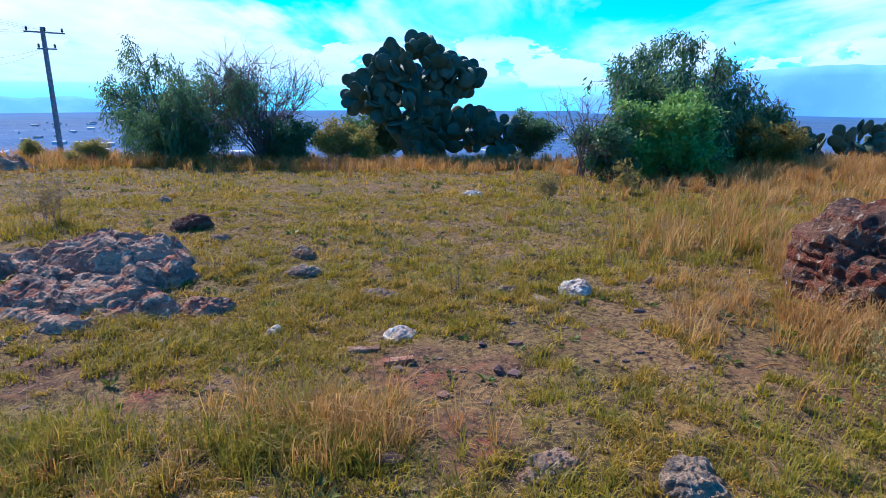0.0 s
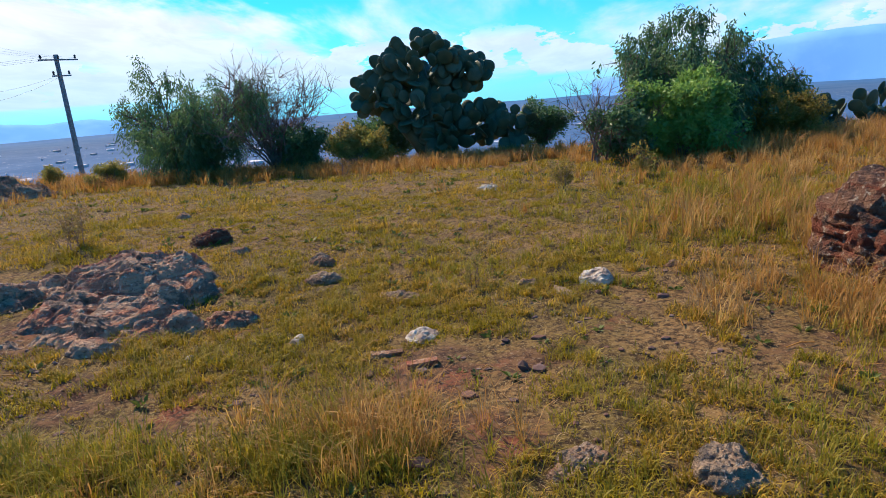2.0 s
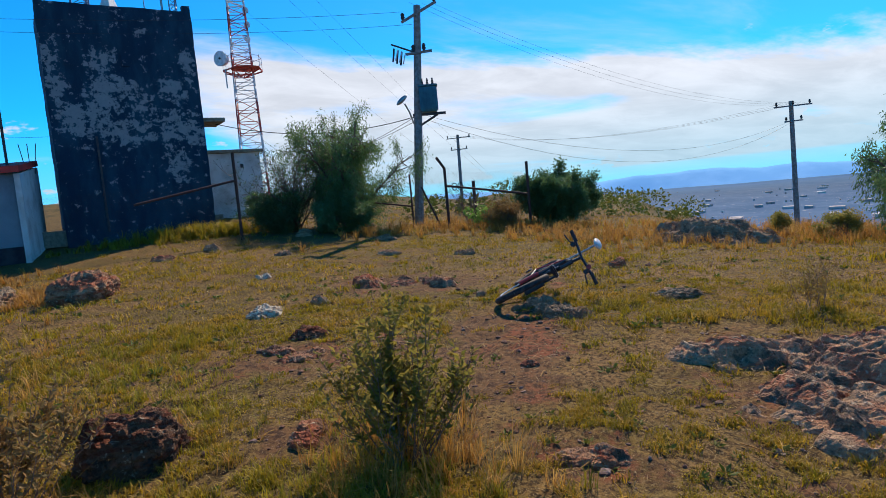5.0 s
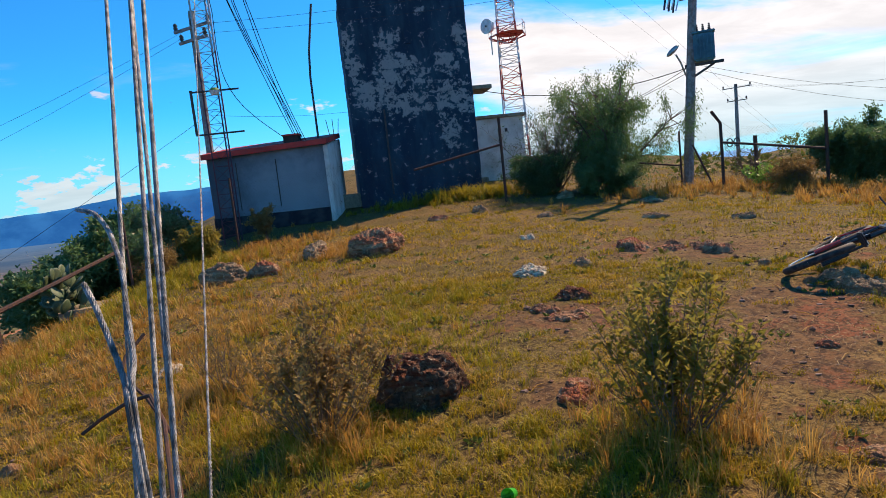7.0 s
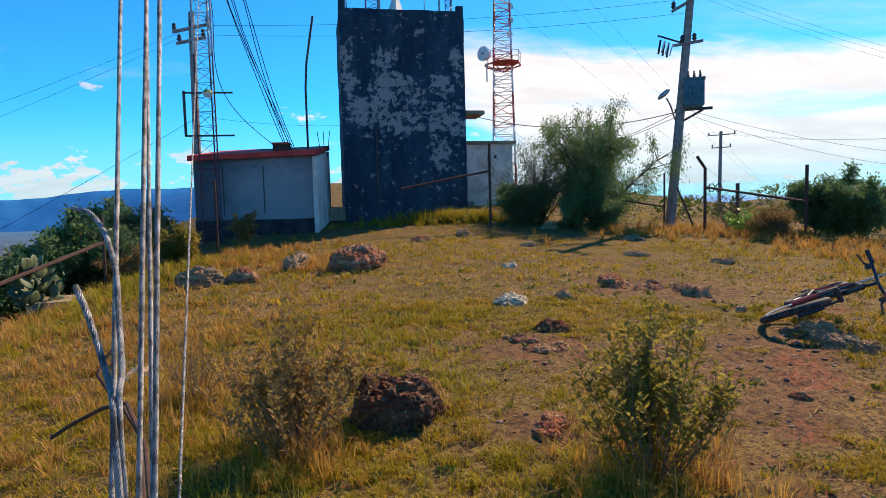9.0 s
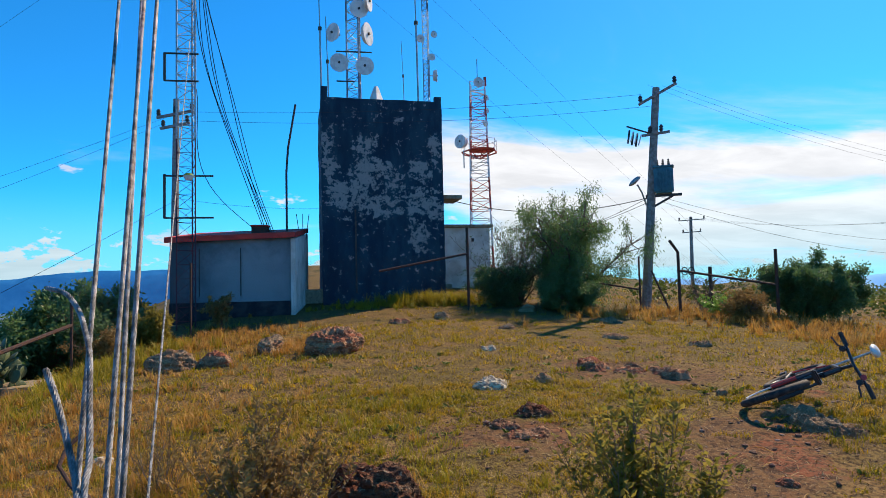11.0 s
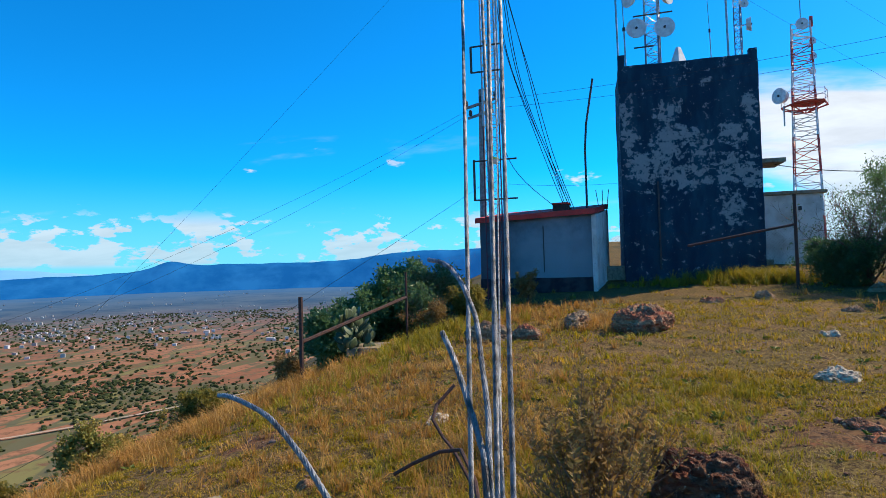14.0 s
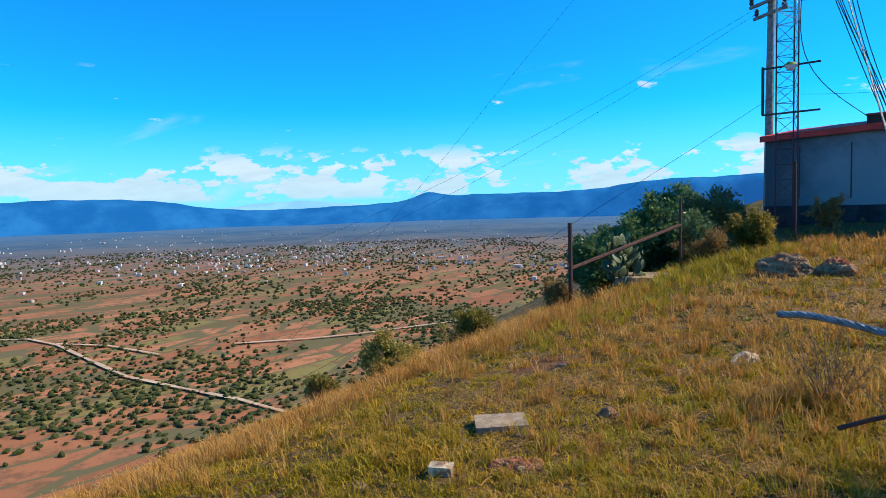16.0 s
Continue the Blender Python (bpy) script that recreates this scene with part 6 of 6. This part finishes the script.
def bicycle():
    t = holder("bicycle", 0, 0, 0, "black mountain bike lying on its side over a stone", "bicycle")
    # lies on its side, front wheel nearest, propped by the handlebar
    up = Vector((.701, .582, .412)).normalized()
    ahead = Vector((.653, -.756, -.043))
    ahead = (ahead - up * ahead.dot(up)).normalized()
    side = ahead.cross(up)
    front = Vector((-6.907, 4.895, .535))
    size = 1.0
    rear = front - ahead * 1.05 * size
    m = Matrix.Identity(4)
    for r, v in enumerate((ahead, up, side)):
        for c in range(3):
            m[c][r] = v[c] * size
    m.translation = rear
    P = lambda x, y, z=0.0: m @ Vector((x, y, z))
    base = 1.05

    def wheel(x, y, turn):
        w = m @ Matrix.Translation((x, y, 0)) @ Matrix.Rotation(radians(turn), 4, "Y")
        ring = lambda r, n=40: [w @ Vector((r * math.cos(2 * math.pi * i / n), r * math.sin(2 * math.pi * i / n), 0)) for i in range(n + 1)]
        o = part("wheel", disc(bm_new(), w, .03, .09, 10), "dark_metal", t)
        part("tyre", tube(bm_new(), ring(.335), .040, 8, False), "rubber", o, smooth=True)
        part("rim", tube(bm_new(), ring(.297), .013, 5, False), "metal_grey", o, smooth=True)
        bm = bm_new()
        for i in range(14):
            a = 2 * math.pi * i / 14
            tube(bm, [w @ Vector((0, 0, .03 * (-1) ** i)), w @ Vector((.29 * math.cos(a), .29 * math.sin(a), 0))], .0016, 3, False)
        tagged(part("spoke_set", bm, "metal_grey", o), kind="stuff")
        knobs = bm_new()
        for i in range(56):
            a = 2 * math.pi * i / 56
            for z in (-.017, .0, .017):
                box(knobs, 0, 0, 0, .014, .012, .009, w @ Matrix.Rotation(a, 4, "Z") @ Matrix.Translation((.362 - abs(z) * .4, 0, z)))
        tagged(part("tread", knobs, "rubber", o), kind="stuff")

    wheel(0, 0, 0)
    wheel(base, 0, -5)
    bb, seat, head, low = (.43, -.04), (.25, .50), (.80, .66), (.84, .50)
    for a, b, r in ((bb, seat, .024), (seat, head, .026), (bb, low, .032), (head, low, .030)):
        part("frame_tube", tube(bm_new(), [P(*a), P(*b)], r, 8), "bike_frame", t)
    for z in (-.06, .06):
        part("chain_stay", tube(bm_new(), [P(0, 0, z), P(*bb, z * .5)], .010, 6), "bike_frame", t)
        part("seat_stay", tube(bm_new(), [P(0, 0, z), P(seat[0], seat[1] - .03, z * .3)], .009, 6), "bike_red", t)
        part("fork_leg", tube(bm_new(), [P(base, 0, z), P(.87, .44, z)], .016, 8), "bike_frame", t)
    part("seat_post", tube(bm_new(), [P(*seat), P(.18, .93)], .014, 8), "metal_grey", t)
    bm = bm_new()
    bmesh.ops.create_uvsphere(bm, u_segments=12, v_segments=8, radius=1, matrix=m @ Matrix.Translation((.18, .95, 0)) @ Matrix.Diagonal((.15, .04, .08, 1)))
    part("saddle", bm, "white", t, "pale worn saddle", smooth=True)
    part("stem", tube(bm_new(), [P(.79, .67), P(.86, .80)], .018, 8), "bike_frame", t)
    turn = Matrix.Translation((.84, .80, 0)) @ Matrix.Rotation(radians(-18.6), 4, "Y") @ Matrix.Translation((-.84, -.80, 0))
    B = lambda x, y, z: m @ (turn @ Vector((x, y, z)))
    hb = part("handlebar", tube(bm_new(), [B(.80, .82, -.36), B(.83, .81, -.12), B(.84, .80, 0), B(.83, .81, .12), B(.80, .82, .36)], .016, 8), "bike_frame", t)
    for z in (-1, 1):
        part("grip", tube(bm_new(), [B(.805, .82, .22 * z), B(.80, .82, .375 * z)], .023, 8), "rubber", hb)
        part("brake_lever", tube(bm_new(), [B(.82, .81, .19 * z), B(.89, .76, .23 * z), B(.90, .74, .34 * z)], .010, 5), "dark_metal", hb)
        part("shifter", box(bm_new(), 0, 0, 0, .07, .06, .05, m @ turn @ Matrix.Translation((.85, .78, .19 * z)), .01), "dark_metal", hb)
    part("reflector", disc(bm_new(), m @ turn @ Matrix.Translation((.88, .84, -.16)) @ Matrix.Rotation(radians(90), 4, "Y"), .03, .02, 12), "bike_red", hb)
    part("fork_crown", box(bm_new(), .865, .42, 0, .07, .06, .17, m, .015), "bike_frame", t)
    for z, paint in ((-.075, "bike_frame"), (.075, "bike_red")):
        part("fork_lower", tube(bm_new(), [P(base, 0, z), P(.95, .25, z)], .024, 8), paint, t)
    part("rim_tape", tube(bm_new(), [m @ Vector((base + .30 * math.cos(a), .30 * math.sin(a), .045)) for a in [math.pi * (.75 + .05 * i) for i in range(16)]], .010, 5), "white", t, "white decal along the rim")
    part("bottle_cage", tube(bm_new(), [P(.55, .16, .0), P(.68, .34, .0)], .035, 8), "dark_metal", t)
    part("chain_ring", disc(bm_new(), m @ Matrix.Translation((*bb, .05)), .085, .008, 22), "dark_metal", t)
    for z, a in ((1, .6), (-1, .6 + math.pi)):
        e = (bb[0] + .17 * math.cos(a), bb[1] + .17 * math.sin(a))
        c = part("crank", tube(bm_new(), [P(*bb, .07 * z), P(*e, .08 * z)], .011, 6), "dark_metal", t)
        part("pedal", box(bm_new(), *e, .13 * z, .09, .07, .02, m), "dark_metal", c)
    bm = bm_new()
    for i in range(3):
        tube(bm, [P(.84, .80, .1 * i - .1), P(.98, .80, .05), P(.93, .52, .03), P(.80, .50, .02)], .003, 4)
    part("brake_cable", bm, "wire", t)


bicycle()

# ---- the plain below: scrub, houses and roads ----


def sector(rng, n, r0, r1, a0, a1, power=.5):
    r = r0 + (r1 - r0) * rng.uniform(0, 1, n) ** power
    a = np.radians(rng.uniform(a0, a1, n))
    return -r * np.sin(a), r * np.cos(a)


def plain_scrub():
    rng = np.random.RandomState(77)
    bm = bm_new()
    bmesh.ops.create_icosphere(bm, subdivisions=1, radius=1)
    ico = np.array([list(v.co) for v in bm.verts])
    faces = np.array([[q.index for q in p.verts] for p in bm.faces])
    bm.free()
    X, Y, S = [], [], []
    for n, r0, r1, a0, a1, s0, s1 in ((2600, 55, 230, 95, 175, .5, 1.5), (15000, 190, 650, 95, 178, 1.2, 3.2), (15000, 550, 1700, 95, 178, 2.0, 4.2)):
        x, y = sector(rng, n, r0, r1, a0, a1, .75)
        u = .877 * x + .479 * y
        w = -.479 * x + .877 * y
        keep = (fbm(u * .35, w, .035, 61) + .6 * fbm(x, y, .012, 62) + rng.uniform(-.5, .7, n)) > .05
        X.append(x[keep]), Y.append(y[keep]), S.append(rng.uniform(s0, s1, keep.sum()))
    x, y, s = np.concatenate(X), np.concatenate(Y), np.concatenate(S)
    n = len(x)
    s = s * .62
    v = ico[None] * (1 + rng.uniform(-.38, .30, (n, len(ico), 1))) * s[:, None, None] * rng.uniform(.75, 1.3, (n, 1, 3)) * [1, 1, .72]
    v = v + np.stack([x, y, height(x, y) + .45 * s], 1)[:, None]
    f = faces[None] + (np.arange(n) * len(ico))[:, None, None]
    tagged(new("plain_scrub", soup("plain_scrub", v.reshape(-1, 3).tolist(), f.reshape(-1, 3).tolist(), "scrub")), "dark green scrub and small trees over the plain", "scrub", kind="stuff")


plain_scrub()


def town():
    rng = np.random.RandomState(91)
    v, f = [], []
    spots = [(900, 118, 70, 90), (1050, 128, 120, 170), (1150, 140, 150, 170), (1300, 150, 180, 160), (1500, 133, 260, 190), (1900, 145, 400, 200), (1700, 120, 350, 160), (2300, 158, 500, 160), (2600, 135, 600, 160), (1000, 160, 160, 120), (1400, 168, 220, 90), (1200, 35, 260, 160), (1600, 50, 500, 220), (2000, 20, 500, 200), (1500, 5, 400, 200), (1700, -12, 400, 160), (1400, -30, 400, 160), (2300, 40, 700, 200)]
    for r, yaw, sd, n in spots:
        n = int(n * (.30 if yaw < 90 else .2 if r < 1100 else .42 if r < 1600 else .32))
        cx, cy = -r * math.sin(radians(yaw)), r * math.cos(radians(yaw))
        x, y = cx + rng.normal(0, sd, n), cy + rng.normal(0, sd * .7, n)
        z = height(x, y)
        for a, b, c in zip(x, y, z):
            w, d, h, t = rng.uniform(2.4, 5.2), rng.uniform(3, 6), rng.choice((2.6, 2.8, 4.4)), rng.uniform(-.3, .3) + .5
            if rng.uniform() < (.3 if yaw < 90 else .02):
                w, d, h = (w * 5, d * 6, 5) if yaw < 90 else (w * 2, d * 2, 4)
            k = len(v)
            ct, st = math.cos(t), math.sin(t)
            ring = [(a + ct * p - st * q, b + st * p + ct * q) for p, q in ((-w / 2, -d / 2), (w / 2, -d / 2), (w / 2, d / 2), (-w / 2, d / 2))]
            v += [(*p, c - 1.5) for p in ring] + [(*p, c + h) for p in ring]
            f += [(k, k + 1, k + 5, k + 4), (k + 1, k + 2, k + 6, k + 5), (k + 2, k + 3, k + 7, k + 6), (k + 3, k, k + 4, k + 7), (k + 4, k + 5, k + 6, k + 7)]
    tagged(new("distant_houses", soup("distant_houses", v, f, "house_wall")), "distant pale flat-roofed houses scattered over the plain", "houses", kind="stuff")


town()


def road(name, pts, width):
    path = [Vector((*p, 0)) for p in pts]
    dense = [path[0]]
    for a, b in zip(path, path[1:]):
        n = max(2, int((b - a).length / 8))
        dense += [a.lerp(b, (i + 1) / n) for i in range(n)]
    v, f = [], []
    for i, p in enumerate(dense):
        d = (dense[min(i + 1, len(dense) - 1)] - dense[max(i - 1, 0)]).normalized()
        s = Vector((-d.y, d.x, 0)) * width / 2 * (1 + .2 * math.sin(i * .9))
        for q in (p - s, p + s):
            v.append((q.x, q.y, gz(q.x, q.y) + 1.2))
        if i:
            k = 2 * i
            f.append((k - 2, k - 1, k + 1, k))
    tagged(new(name, soup(name, v, f, "road")), "pale dirt road winding across the plain", "road", kind="structure")


road("dirt_road_1", ((-90, -700), (-131, -560), (-150, -541), (-156, -500), (-153, -430), (-151, -373), (-159, -321), (-166, -277), (-168, -225)), 2.8)
road("dirt_road_2", ((-157, -505), (-178, -466), (-188, -409)), 2.4)
road("dirt_road_3", ((-235, -397), (-279, -363), (-308, -346), (-420, -300)), 3.0)
